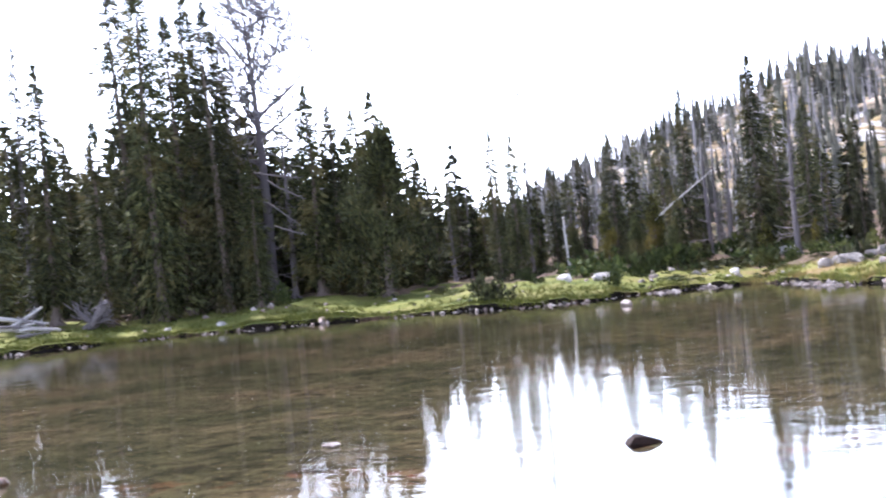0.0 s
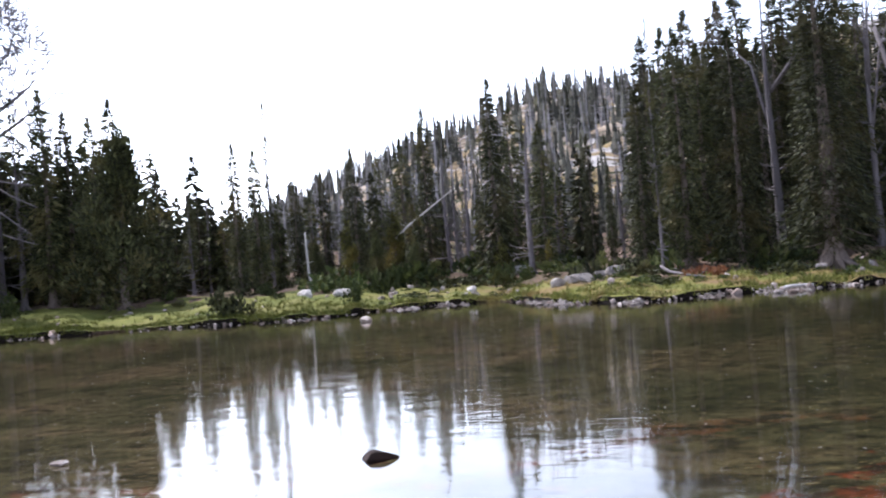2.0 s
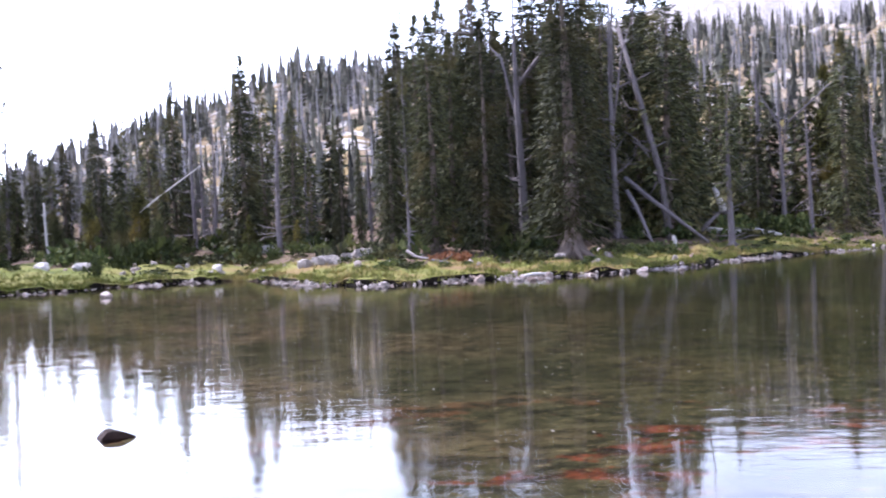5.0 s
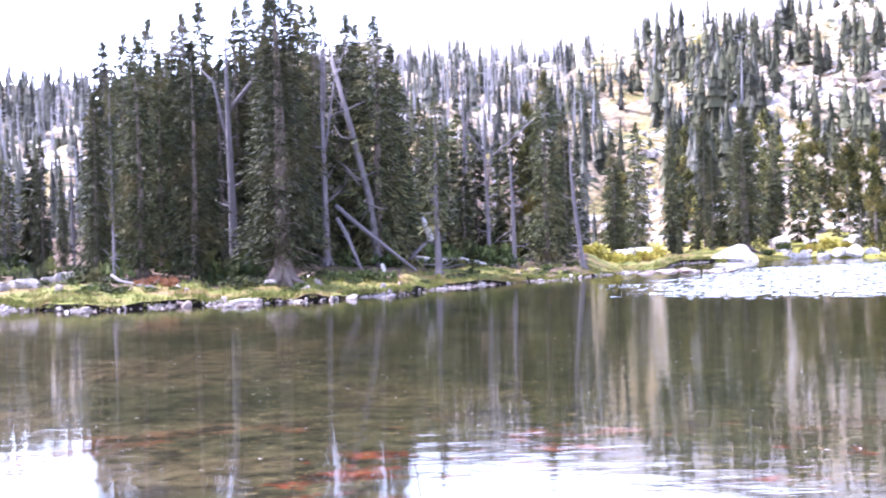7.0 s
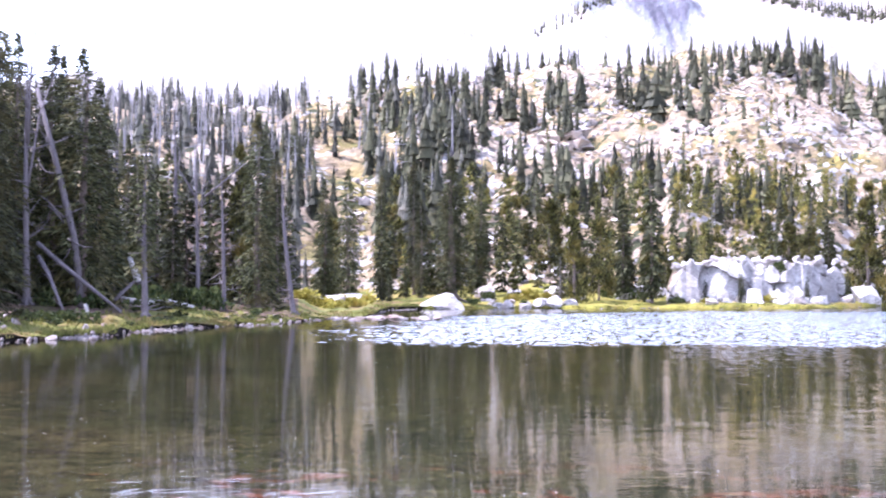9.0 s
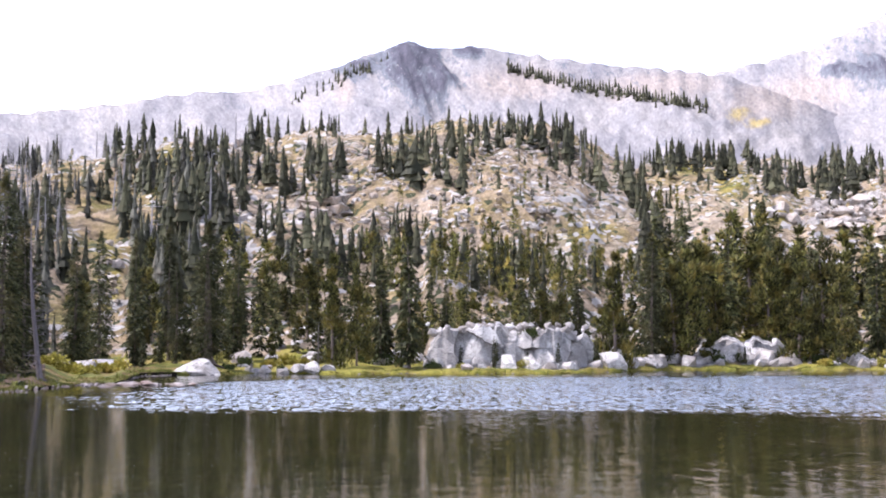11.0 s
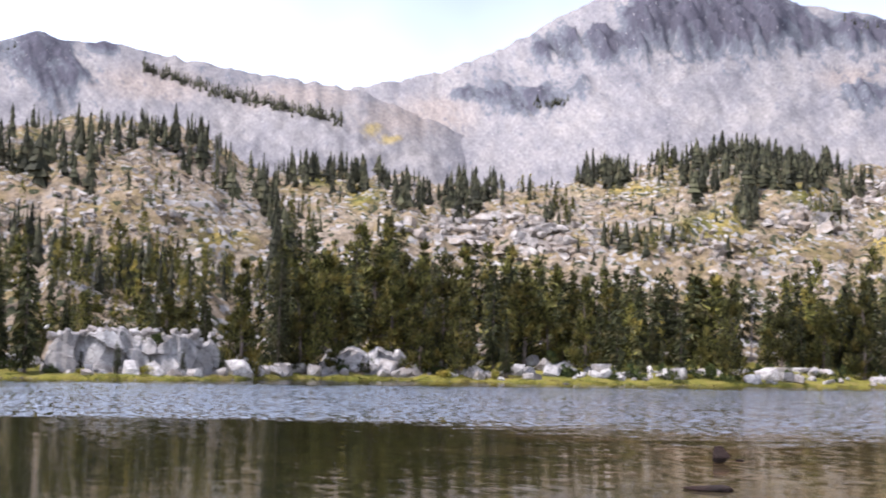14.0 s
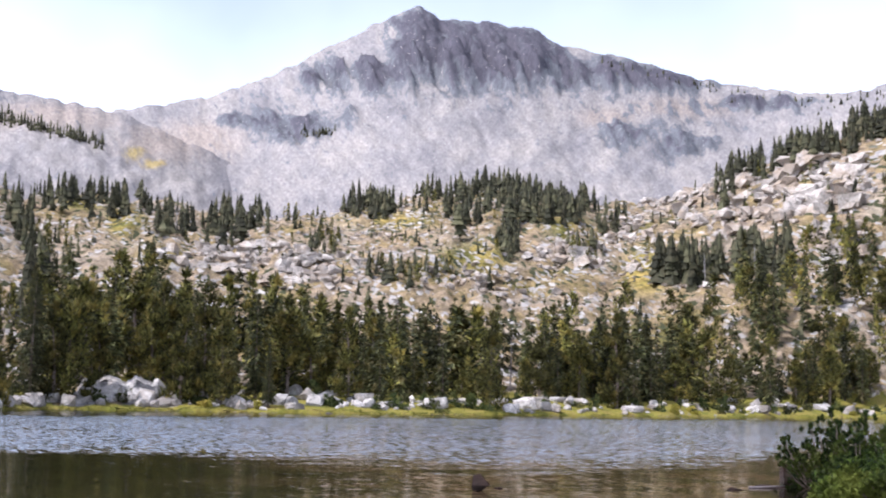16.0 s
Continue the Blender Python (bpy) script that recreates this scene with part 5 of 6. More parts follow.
BLOCKS = [rock_mesh(100 + k, GRANITE, 3, 10 + k % 4, 1.0, k != 2) for k in range(7)]
STONES = [rock_mesh(200 + k, STONE, 2, 7, 0.7) for k in range(6)]


def rock(name, me, az, r, size, label, category="rock", group="", sink=0.3, turn=0.0, z=None, spin=0):
    p = at(az, r)
    z = ground_z(p.x, p.y) if z is None else z
    ob = new(name, me)
    ob.matrix_basis = Matrix.Translation((p.x, p.y, z + size[2] * (1 - 2 * sink) * 0.75)) @ pose(0, 0, 0, 0, 0, turn - az) @ Matrix.Diagonal((*size, 1)) @ pose(0, 0, 0, *((spin * 57) % 360, (spin * 131) % 360, (spin * 211) % 360))
    return tagged(ob, label, category, group)


# the cliff of pale blocks behind the far shore, and the darker jumble beside it
rr = random.Random(31)
SLABS = [rock_mesh(150 + k, CRAG, 3, 22, 1.0, True) for k in range(4)]


def cliff(az0, az1, off, high, seed, mat, label, block=1.25):
    """A low rock wall of fractured planes, stepped back at the top."""
    rng = np.random.default_rng(seed)
    n, k = 150, 46
    az = np.linspace(az0, az1, n)
    r0 = shore(az) + off
    along = np.concatenate([[0], np.cumsum(np.hypot(np.diff(r0 * np.sin(np.radians(az))), np.diff(r0 * np.cos(np.radians(az)))))])
    top = high * (0.4 + 1.1 * fbm(along / 2.6, along * 0, 4, seed, 0.6)) * np.clip(np.minimum(along, along[-1] - along) / 1.6, 0.12, 1) ** 0.6
    v = np.concatenate([np.linspace(-0.15, 1, k - 8), np.ones(8)])
    back = np.concatenate([np.zeros(k - 8), np.linspace(0.25, 3.2, 8)])
    S, H = np.meshgrid(along, v, indexing="ij")
    Z = H * top[:, None]
    m = int(along[-1] * high / block ** 2 * 1.2)
    sc, zc = rng.uniform(0, along[-1], m), rng.uniform(0, high * 1.2, m)
    near = np.argmin((S[..., None] + 0.45 * Z[..., None] - sc - 0.45 * zc) ** 2 + (1.2 * (Z[..., None] - zc)) ** 2, -1)
    depth = rng.uniform(-0.28, 0.28, m)[near] + rng.normal(-0.1, 0.22, m)[near] * (S - sc[near]) + rng.normal(0.1, 0.2, m)[near] * (Z - zc[near])
    depth += 0.32 * np.maximum(Z, 0) + (fbm(S * 1.4, Z * 1.4, 4, seed + 3) - 0.5) * 0.12
    R = r0[:, None] + depth * (H < 1) + (0.35 * high + back[None, :]) * (H >= 1)
    A = np.radians(az)[:, None] + R * 0
    x, y = R * np.sin(A), R * np.cos(A)
    base = 0.25
    Zw = base + Z + (H >= 1) * (rng.uniform(-0.25, 0.3, m)[near] + 0.12 * back[None, :])
    me, q = grid_mesh("cliff", np.stack([x, y, Zw], -1), [mat], False)
    me.flip_normals()
    tagged(new("cliff", me), label, "cliff")


cliff(31.0, 38.4, 4.2, 3.0, 5, CRAG, "low pale grey granite cliff of fractured faces behind the far shore", 1.7)
cliff(41.9, 46.3, 5.0, 2.3, 9, CRAG, "low shaded granite cliff with pale broken ledges at the far shore", 1.0)
for k in range(34):
    az = 31.2 + 7.0 * (k + rr.random()) / 34
    s = rr.uniform(0.14, 0.36)
    rock("granite_block", BLOCKS[rr.randrange(7)], az, float(shore(az)) + rr.uniform(5.6, 7.0), (1.5 * s, s, s), "small pale block on top of the cliff", "boulder", "cliff blocks", 0.3, rr.uniform(0, 180), rr.uniform(3.0, 3.7), rr.randrange(99))
for az, off, w, h in ((34.65, 2.4, 1.05, 1.0), (35.55, 2.3, 0.95, 0.75), (33.5, 2.6, 0.5, 0.5), (36.4, 2.6, 0.6, 0.5), (37.2, 2.8, 0.7, 0.55), (38.2, 2.4, 0.8, 0.55), (32.2, 2.5, 0.5, 0.4)):
    rock("granite_block", BLOCKS[int(az * 10) % 7], az, float(shore(az)) + off, (w, 0.7 * w, h), "bright fallen granite block at the cliff's foot", "boulder", "cliff blocks", 0.25, az * 70, 0.15, int(az * 10) % 50)
for k in range(14):
    az, s = rr.uniform(31.2, 38.0), rr.uniform(0.25, 0.6)
    rock("granite_block", SLABS[k % 4], az, float(shore(az)) + rr.uniform(3.0, 3.8), (s * rr.uniform(0.8, 1.4), 0.6 * s, s * rr.uniform(0.7, 1.2)), "broken grey granite block leaning on the cliff", "boulder", "cliff blocks", 0.2, rr.uniform(-40, 40), 0.15)
for az in np.arange(39.6, 47.2, 0.42):
    s = rr.uniform(0.35, 0.95)
    rock("granite_block", BLOCKS[rr.randrange(7)], az, float(shore(az)) + rr.uniform(1.5, 5.5), (1.2 * s, 1.0 * s, rr.uniform(0.6, 1.4) * s), "grey granite block tumbled at the far shore", "boulder", "shore boulders", 0.3, rr.uniform(0, 180), None, rr.randrange(99))
for k in range(250):
    az = rr.uniform(22.5, 77) if k % 3 else rr.uniform(46, 75)
    s = rr.uniform(0.14, 0.42) * (2.2 if rr.random() < 0.14 else 1)
    rock("boulder", BLOCKS[rr.randrange(7)], az, float(shore(az)) + (0.5 if k % 4 == 0 else 2.5) + 11 * rr.random() ** 1.2, (rr.uniform(1.0, 1.8) * s, 1.1 * s, rr.uniform(0.5, 1.0) * s), "pale granite boulder on the far shore", "boulder", "shore boulders", 0.3, rr.uniform(0, 180), None, rr.randrange(99))
for k in range(30):
    az, s = rr.choice((40.5, 49.5, 51.0, 55.5, 61.0, 63.0)) + rr.gauss(0, 1.1), rr.uniform(0.3, 1.0)
    rock("boulder", BLOCKS[rr.randrange(7)], az, float(shore(az)) + rr.uniform(1.2, 5.0), (1.5 * s, s, rr.uniform(0.6, 1.0) * s), "bright broken granite block at the far water's edge", "boulder", "shore boulders", 0.25, rr.uniform(0, 180), None, rr.randrange(99))
for az in np.arange(47.5, 76, 1.35):
    w = rr.uniform(0.8, 1.9)
    rock("granite_ledge", BLOCKS[rr.randrange(7)], az + rr.uniform(-0.4, 0.4), float(shore(az)) + rr.uniform(4.0, 10), (w, rr.uniform(0.7, 1.2), rr.uniform(0.3, 0.75)), "broad pale bedrock ledge on the far bank", "rock", "bedrock ledges", 0.25, rr.uniform(-25, 25))
rock("boulder", BLOCKS[2], 21.7, 95.0, (1.9, 1.3, 0.95), "large rounded pale boulder at the bay's edge", "boulder", "", 0.35, 10, 0.0)
for az, r, s in ((24.4, 99.5, .7), (25.1, 99, .5), (25.8, 99, .6), (26.4, 98.5, .8), (24.0, 100.5, .4), (27.0, 98, .5)):
    rock("boulder", BLOCKS[int(az * 7) % 7], az, r, (1.3 * s, s, 0.7 * s), "bright pale boulder beside the yellow grass", "boulder", "shore boulders", 0.3, az * 40)
for az, h in ((32.6, 1.6), (34.1, 2.2), (35.4, 1.3), (36.7, 1.9), (38.3, 2.6), (39.9, 2.0), (44.4, 1.5)):
    tree("belt", int(az * 10) % 4, az, float(shore(az)) + 3.2, h, 1.2, label="small young spruce in front of the granite blocks")
for az, h in ((41.5, 8.8), (43.0, 4.5), (46.6, 9.0), (48.2, 8.5)):
    tree("pine", int(az * 10) % 3, az, float(shore(az)) + 3.6, h, 0.95, label="olive-green pine in front of the granite blocks")
# dark stones of the low bar off the point
for k in range(26):
    az = rr.uniform(16.8, 21.4)
    s = rr.uniform(0.12, 0.3)
    rock("bar_stone", STONES[rr.randrange(6)], az, 70.5 - 0.9 * abs(az - 18.5) + rr.gauss(0, 1.4), (1.8 * s, s, 0.7 * s), "low grey stone of the bar off the point", "stone", "bar stones", 0.35, rr.uniform(0, 180), -0.02)
# boulders on the near banks
for az, r, s, lab in ((-19.45, 58.5, .45, "flat grey boulder in the meadow"), (-17.9, 58.0, .5, "rounded pale boulder in the meadow"), (-8.75, 49, .42, "pale boulder on the bank"),
                      (-8.2, 49.5, .4, "pale boulder on the bank"), (-7.6, 50, .5, "pale boulder on the bank"), (-6.9, 50.5, .35, "pale boulder on the bank"), (-6.4, 50.5, .42, "pale boulder on the bank"),
                      (-12.4, 56, .3, "small pale rock in the turf"), (-14.0, 57, .25, "small pale rock in the turf"), (-10.2, 62, .5, "sunlit pale boulder under the trees"), (-8.1, 66, .7, "sunlit pale boulder under the trees"),
                      (-9.9, 68, .6, "sunlit pale boulder under the trees"), (10.9, 55.6, .3, "pale rock at the waterline"), (-34.0, 58.6, .3, "white rock in the grass"), (-36.2, 59.5, .2, "white rock in the grass"),
                      (16.2, 84, .8, "sunlit boulder beyond the point"), (17.1, 86, 1.0, "sunlit boulder beyond the point"), (17.8, 92, 1.1, "sunlit boulder beyond the point"), (18.5, 95, .8, "sunlit boulder beyond the point")):
    rock("boulder", BLOCKS[int(abs(az) * 10) % 7], az, r, (0.95 * s, 0.7 * s, 0.6 * s), lab, "boulder", "", 0.3, az * 50)
# rocks standing in the lake
WETS = [rock_mesh(300 + k, WET, 3, 6, 0.8) for k in range(3)]
rock("lake_rock", WETS[0], -16.88, 12.6, (0.2, 0.16, 0.1), "wet dark brown rock standing in still water", "rock", "", 0.45, 20, 0.0)
rock("lake_rock", STONES[1], -29.9, 14.5, (0.13, 0.1, 0.06), "pale flat stone just above the water", "rock", "", 0.4, 0, 0.0)
rock("lake_rock", STONES[4], -43.3, 14.8, (0.15, 0.13, 0.12), "brownish rock in the shallows", "rock", "", 0.35, 40, 0.0)
rock("lake_rock", STONES[3], -17.0, 43.5, (0.25, 0.2, 0.25), "small pale rock out in the water", "rock", "", 0.35, 40, 0.0)
rock("lake_rock", WETS[1], 59.15, 26.5, (0.27, 0.22, 0.22), "dark stump-like rock with a pale top in the water", "rock", "", 0.2, 0, 0.05)
rock("cap_stone", STONES[2], 59.2, 26.5, (0.06, 0.06, 0.03), "pale stone lying on the dark rock", "stone", "", 0.3, 0, 0.24)
rock("lake_rock", WETS[2], 59.9, 27.2, (0.09, 0.07, 0.05), "small dark rock breaking the water", "rock", "", 0.4, 0, 0.0)
rock("lake_rock", WETS[2], 58.6, 20.6, (0.4, 0.25, 0.1), "low dark rock awash in the lake", "rock", "", 0.4, 0, 0.0)
rock("lake_rock", WETS[0], 69.6, 29.0, (0.2, 0.14, 0.06), "low dark rock awash in the lake", "rock", "", 0.4, 0, 0.0)
rock("lake_rock", WETS[1], 71.0, 30.2, (0.5, 0.25, 0.07), "flat dark stone at the spit", "rock", "", 0.4, 0, 0.0)

# stones along the foot of the cut bank
placed = 0
for k in range(900):
    if placed >= 290:
        break
    az = rr.uniform(-17.5, 20) if k % 5 else rr.uniform(-44, -17)
    if k % 3 == 0:
        az = rr.uniform(-9, 19)
    elif float(fbm(np.array([az * 0.9]), np.array([0.0]), 3, 17)[0]) < rr.uniform(0.35, 0.58):
        continue
    s = min(0.22, 0.055 * math.exp(rr.gauss(0, 0.5)))
    back = abs(rr.gauss(0, 0.55))
    placed += 1
    rock("shore_stone", STONES[rr.randrange(6)], az, float(shore(az)) - back + 0.15, (s * rr.uniform(0.9, 1.5), s, s * rr.uniform(0.7, 1.3)), "rounded brownish-grey stone at the waterline", "stone", "waterline stones", 0.3, rr.uniform(0, 180), -0.02 + max(0.0, 0.08 - 0.12 * back), rr.randrange(60))


def scatter(name, label, category, places, mat, seed, flat=0.75, slabs=0.0):
    """Many small rocks in one object."""
    rng = np.random.default_rng(seed)
    bm = bmesh.new()
    bmesh.ops.create_icosphere(bm, subdivisions=1, radius=1.0)
    ball = np.array([v.co for v in bm.verts])
    face = np.array([[v.index for v in f.verts] for f in bm.faces])
    bm.free()
    box = np.array([(i, j, k) for i in (-0.8, 0.8) for j in (-0.8, 0.8) for k in (-0.8, 0.8)])
    sides = np.array([(0, 1, 3), (0, 3, 2), (4, 6, 7), (4, 7, 5), (0, 4, 5), (0, 5, 1), (2, 3, 7), (2, 7, 6), (0, 2, 6), (0, 6, 4), (1, 5, 7), (1, 7, 3)])
    V, F, o = [], [], 0
    for x, y, z, s in places:
        slab = slabs > 0 and rng.random() < slabs
        b = box + rng.normal(0, 0.22, box.shape) if slab else ball.copy()
        if slab:
            t = rng.normal(0, 0.45)
            b = b @ np.array([[math.cos(t), 0, math.sin(t)], [0, 1, 0], [-math.sin(t), 0, math.cos(t)]])
        for c in range(4):
            n = rng.normal(size=3)
            n /= np.linalg.norm(n)
            e = np.maximum(b @ n - rng.uniform(0.45, 0.75), 0)
            b -= e[:, None] * n
        b *= s * np.array([rng.uniform(0.9, 1.6), rng.uniform(0.9, 1.6), flat * rng.uniform(0.7, 1.2)])
        w = rng.uniform(0, 6.28)
        b = b @ np.array([[math.cos(w), math.sin(w), 0], [-math.sin(w), math.cos(w), 0], [0, 0, 1]])
        V.append(b + np.array([x, y, z + 0.15 * s]))
        F.append((sides if slab else face) + o)
        o += len(b)
    me = tri_mesh(name, np.concatenate(V), np.concatenate(F), mat)
    tagged(new(name, me), label, category, kind="stuff")


# outcrops: bearing, height angle, half widths, number of blocks, their least and greatest size
OUTCROPS = [(26.8, 5.9, 0.95, 0.6, 30, 1.0, 2.6), (47.7, 5.5, 2.6, 0.55, 80, 0.8, 2.4), (51.1, 5.1, 1.7, 0.8, 80, 0.8, 2.4), (35.3, 7.9, 3.8, 1.2, 420, 0.25, 0.8), (31.7, 5.3, 5.5, 1.3, 520, 0.25, 0.8), (49.2, 5.9, 2.2, 0.5, 70, 0.8, 2.6),
            (53.0, 5.1, 1.2, 0.8, 60, 0.7, 2.2), (62.6, 6.0, 1.7, 0.6, 90, 0.8, 2.6), (59.2, 4.8, 2.9, 0.5, 90, 0.5, 1.6), (65.7, 7.3, 1.7, 0.85, 90, 0.6, 2.0), (66.4, 8.5, 0.7, 0.2, 50, 0.8, 1.8), (55.3, 7.2, 4.3, 1.2, 260, 0.3, 0.9)]
SPUR_ROCKS = [(69.6, 8.2, 2.6, 1.2, 230, 0.8, 3.2), (73.1, 8.9, 2.2, 1.2, 190, 1.0, 3.6), (73.7, 6.6, 1.2, 0.6, 70, 0.8, 2.6), (17.9, 2.6, 0.5, 1.6, 90, 0.3, 1.0), (23.5, 7.0, 4.0, 1.8, 420, 0.3, 1.0), (29.0, 7.4, 3.0, 1.2, 260, 0.3, 0.9)]


def hill_rocks():
    rng = np.random.default_rng(12)
    places = []
    for az, el, w, e, count, s0, s1 in OUTCROPS + SPUR_ROCKS:
        for k in range(count):
            q, a = math.sqrt(rng.random()), rng.uniform(0, 6.28)
            b = az + w * q * math.cos(a)
            r = on_slope(b, el + e * q * math.sin(a)) + rng.uniform(-1.5, 1.5)
            x, y = r * math.sin(radians(b)), r * math.cos(radians(b))
            places.append((x, y, ground_z(x, y), 0.66 * (s0 + (s1 - s0) * rng.random() ** 3.6)))
    az = rng.uniform(15, 79, 4200)
    rh, rc = FOOT_R(az), CREST_R(az)
    r = rh - 8 + (rc - rh + 16) * rng.random(4200) ** 0.8
    x, y = r * np.sin(np.radians(az)), r * np.cos(np.radians(az))
    keep = rng.random(4200) < np.clip((fbm(x / 16, y / 16, 3, 88) - 0.42) * 5, 0.04, 1)
    x, y = x[keep], y[keep]
    s = rng.uniform(0.18, 0.55, len(x)) * np.where(rng.random(len(x)) < 0.08, 2.2, 1)
    places += list(zip(x, y, land(x, y)[0], s))
    scatter("hillside_rocks", "pale granite boulders strewn over the hillside", "boulders", places, STREWN, 4, 0.9, 0.7)
    az = np.concatenate([rng.uniform(-16, 20.5, 2800), rng.uniform(-45, -16, 300), rng.uniform(21, 77, 900)])
    az = az[rng.random(len(az)) < np.clip(fbm(az * 0.9, az * 0, 3, 17) * 4 - 1.5, 0.02, 1)]
    r = shore(az) - np.abs(rng.normal(0, 0.95, len(az))) + 0.25
    x, y = r * np.sin(np.radians(az)), r * np.cos(np.radians(az))
    scatter("shore_pebbles", "small grey stones along the waterline", "stones", list(zip(x, y, np.clip((r - shore(az)) * 0.12 + 0.02, -0.02, 0.06), 0.042 * np.exp(rng.normal(0, 0.45, len(x))))), PEBBLE, 6, 0.9)


hill_rocks()


# ---- logs and stumps ----
def log(name, az0, r0, z0, az1, r1, z1, rad, mat, label, twigs=5, seed=0, category="log"):
    a, b = at(az0, r0, z0), at(az1, r1, z1)
    ln = (b - a).length
    rng = np.random.default_rng(seed + 900)
    side = Vector(rng.normal(0, 1, 3)) * 0.02 * ln
    pts = [Vector((0, 0, 0)), (b - a) * 0.3 + side, (b - a) * 0.65 + side * 0.6, b - a]
    out = []
    for k in range(twigs):
        u = rng.uniform(0.2, 0.95)
        d = Vector(rng.normal(0, 1, 3) + np.array([0, 0, 0.6])).normalized()
        branch((b - a) * u, d, ln * rng.uniform(0.06, 0.16), rad * 0.3, rng, 0, out)
    ob = thing(name, Matrix.Translation(a), label, category)
    part("trunk", mesh_from("trunk", *tube(pts, [rad, rad * 0.92, rad * 0.75, rad * 0.5], 9), mat, True), ob)
    for k, piece in enumerate(out):
        part("branch", mesh_from("branch", *piece, mat, True), ob)


def gz(az, r):
    p = at(az, r)
    return ground_z(p.x, p.y)


log("fallen_log", -43.2, 63, gz(-43.2, 63) + 0.75, -40.9, 62.5, gz(-40.9, 62.5) + 0.45, 0.11, PALE, "bleached fallen log in a pile at the wood's edge", 6, 1)
log("fallen_log", -43.0, 61.5, gz(-43, 61.5) + 0.3, -40.5, 62.0, gz(-40.5, 62) + 0.12, 0.14, PALE, "bleached fallen log in a pile at the wood's edge", 4, 2)
log("fallen_log", -42.6, 62, gz(-42.6, 62) + 0.15, -41.1, 63, gz(-41.1, 63) + 1.2, 0.1, PALE, "bleached broken bough propped on the log pile", 4, 3)
log("fallen_log", -42.2, 60.5, gz(-42.2, 60.5) + 0.1, -40.9, 60.8, gz(-40.9, 60.8) + 0.1, 0.09, GREY, "grey branch lying in the grass", 3, 4)
heap = random.Random(44)
for k in range(8):
    a0, a1 = heap.uniform(-43.4, -40.6), heap.uniform(-43.4, -40.2)
    log("fallen_log", a0, heap.uniform(60.8, 62.8), gz(a0, 62) + heap.uniform(0.05, 0.5), a1, heap.uniform(60.8, 62.8), gz(a1, 62) + heap.uniform(0.05, 1.1), heap.uniform(0.05, 0.09), (PALE, GREY)[k % 2], "bleached broken bough in the pile at the wood's edge", 4, 50 + k)
log("leaning_log", -15.5, 66, 1.8 + 66 * math.tan(radians(1.0)), -12.9, 66, 1.8 + 66 * math.tan(radians(2.9)), 0.05, PALE, "pale dead trunk leaning slantwise among the trees", 3, 5)
log("leaning_log", 6.7, 57.5, gz(6.7, 57.5) - 0.2, 4.85, 58.5, 1.8 + 58.5 * math.tan(radians(7.9)), 0.16, GREY, "long grey dead trunk leaning against the trees", 9, 6)
log("fallen_log", 4.9, 57, 1.8 + 57 * math.tan(radians(1.65)), 8.25, 55.5, gz(8.25, 55.5) + 0.1, 0.1, GREY, "grey fallen log propped at a slant", 5, 7)
log("fallen_log", 4.95, 56.5, 1.8 + 56.5 * math.tan(radians(1.1)), 6.0, 54.5, gz(6, 54.5) + 0.05, 0.09, GREY, "pale broken log propped at a slant", 3, 8)
log("fallen_log", 8.2, 60, gz(8.2, 60) + 0.3, 9.6, 60, gz(9.6, 60) + 0.3, 0.14, PALE, "bleached log lying under the trees", 5, 9)
log("fallen_log", 9.7, 62, gz(9.7, 62) + 0.25, 11.2, 62, gz(11.2, 62) + 0.2, 0.11, PALE, "bleached log lying under the trees", 4, 10)
log("fallen_log", 7.9, 59.2, gz(7.9, 59.2) + 0.1, 9.2, 59.8, 2.3, 0.09, GREY, "grey log propped over the others", 4, 21)
log("broken_stub", 8.9, 59.4, 1.85, 8.55, 59.4, 1.8 + 59.4 * math.tan(radians(1.1)), 0.16, PALE, "white splintered stub of a broken trunk", 2, 11, "stump")
log("broken_stub", 6.9, 54.5, gz(6.9, 54.5) - 0.1, 6.8, 54.5, gz(6.9, 54.5) + 0.45, 0.12, PALE, "pale broken stub in the grass", 3, 12, "stump")
log("fallen_log", -4.4, 49.5, gz(-4.4, 49.5) + 0.35, -2.6, 46.5, gz(-2.6, 46.5) + 0.05, 0.06, GREY, "grey thin log lying down the bank", 4, 13)
log("fallen_log", 0.5, 42.9, 0.08, 1.7, 43.0, 0.12, 0.06, PALE, "pale driftwood log at the waterline", 2, 14)
log("dead_sapling", -19.1, 62, gz(-19.1, 62), -19.25, 62, 1.8 + 62 * math.tan(radians(1.6)), 0.06, PALE, "thin pale dead stem", 3, 15)
log("hung_bough", 11.6, 66, 1.8 + 66 * math.tan(radians(3.6)), 13.3, 66, 1.8 + 66 * math.tan(radians(5.05)), 0.055, GREY, "crooked grey bough hung between the dead trees", 5, 16, "branch")


for k, (a0, e0, a1, e1) in enumerate(((-32.0, 4.7, -30.2, 4.3), (-31.5, 4.3, -30.0, 3.4), (-31.6, 3.4, -30.3, 2.3), (-31.4, 2.4, -30.1, 1.9))):
    log("hung_bough", a0, 65, 1.8 + 65 * math.tan(radians(e0)), a1, 63, 1.8 + 63 * math.tan(radians(e1)), 0.035, GREY, "bare grey bough sticking out of the spruces", 14, 30 + k, "branch")


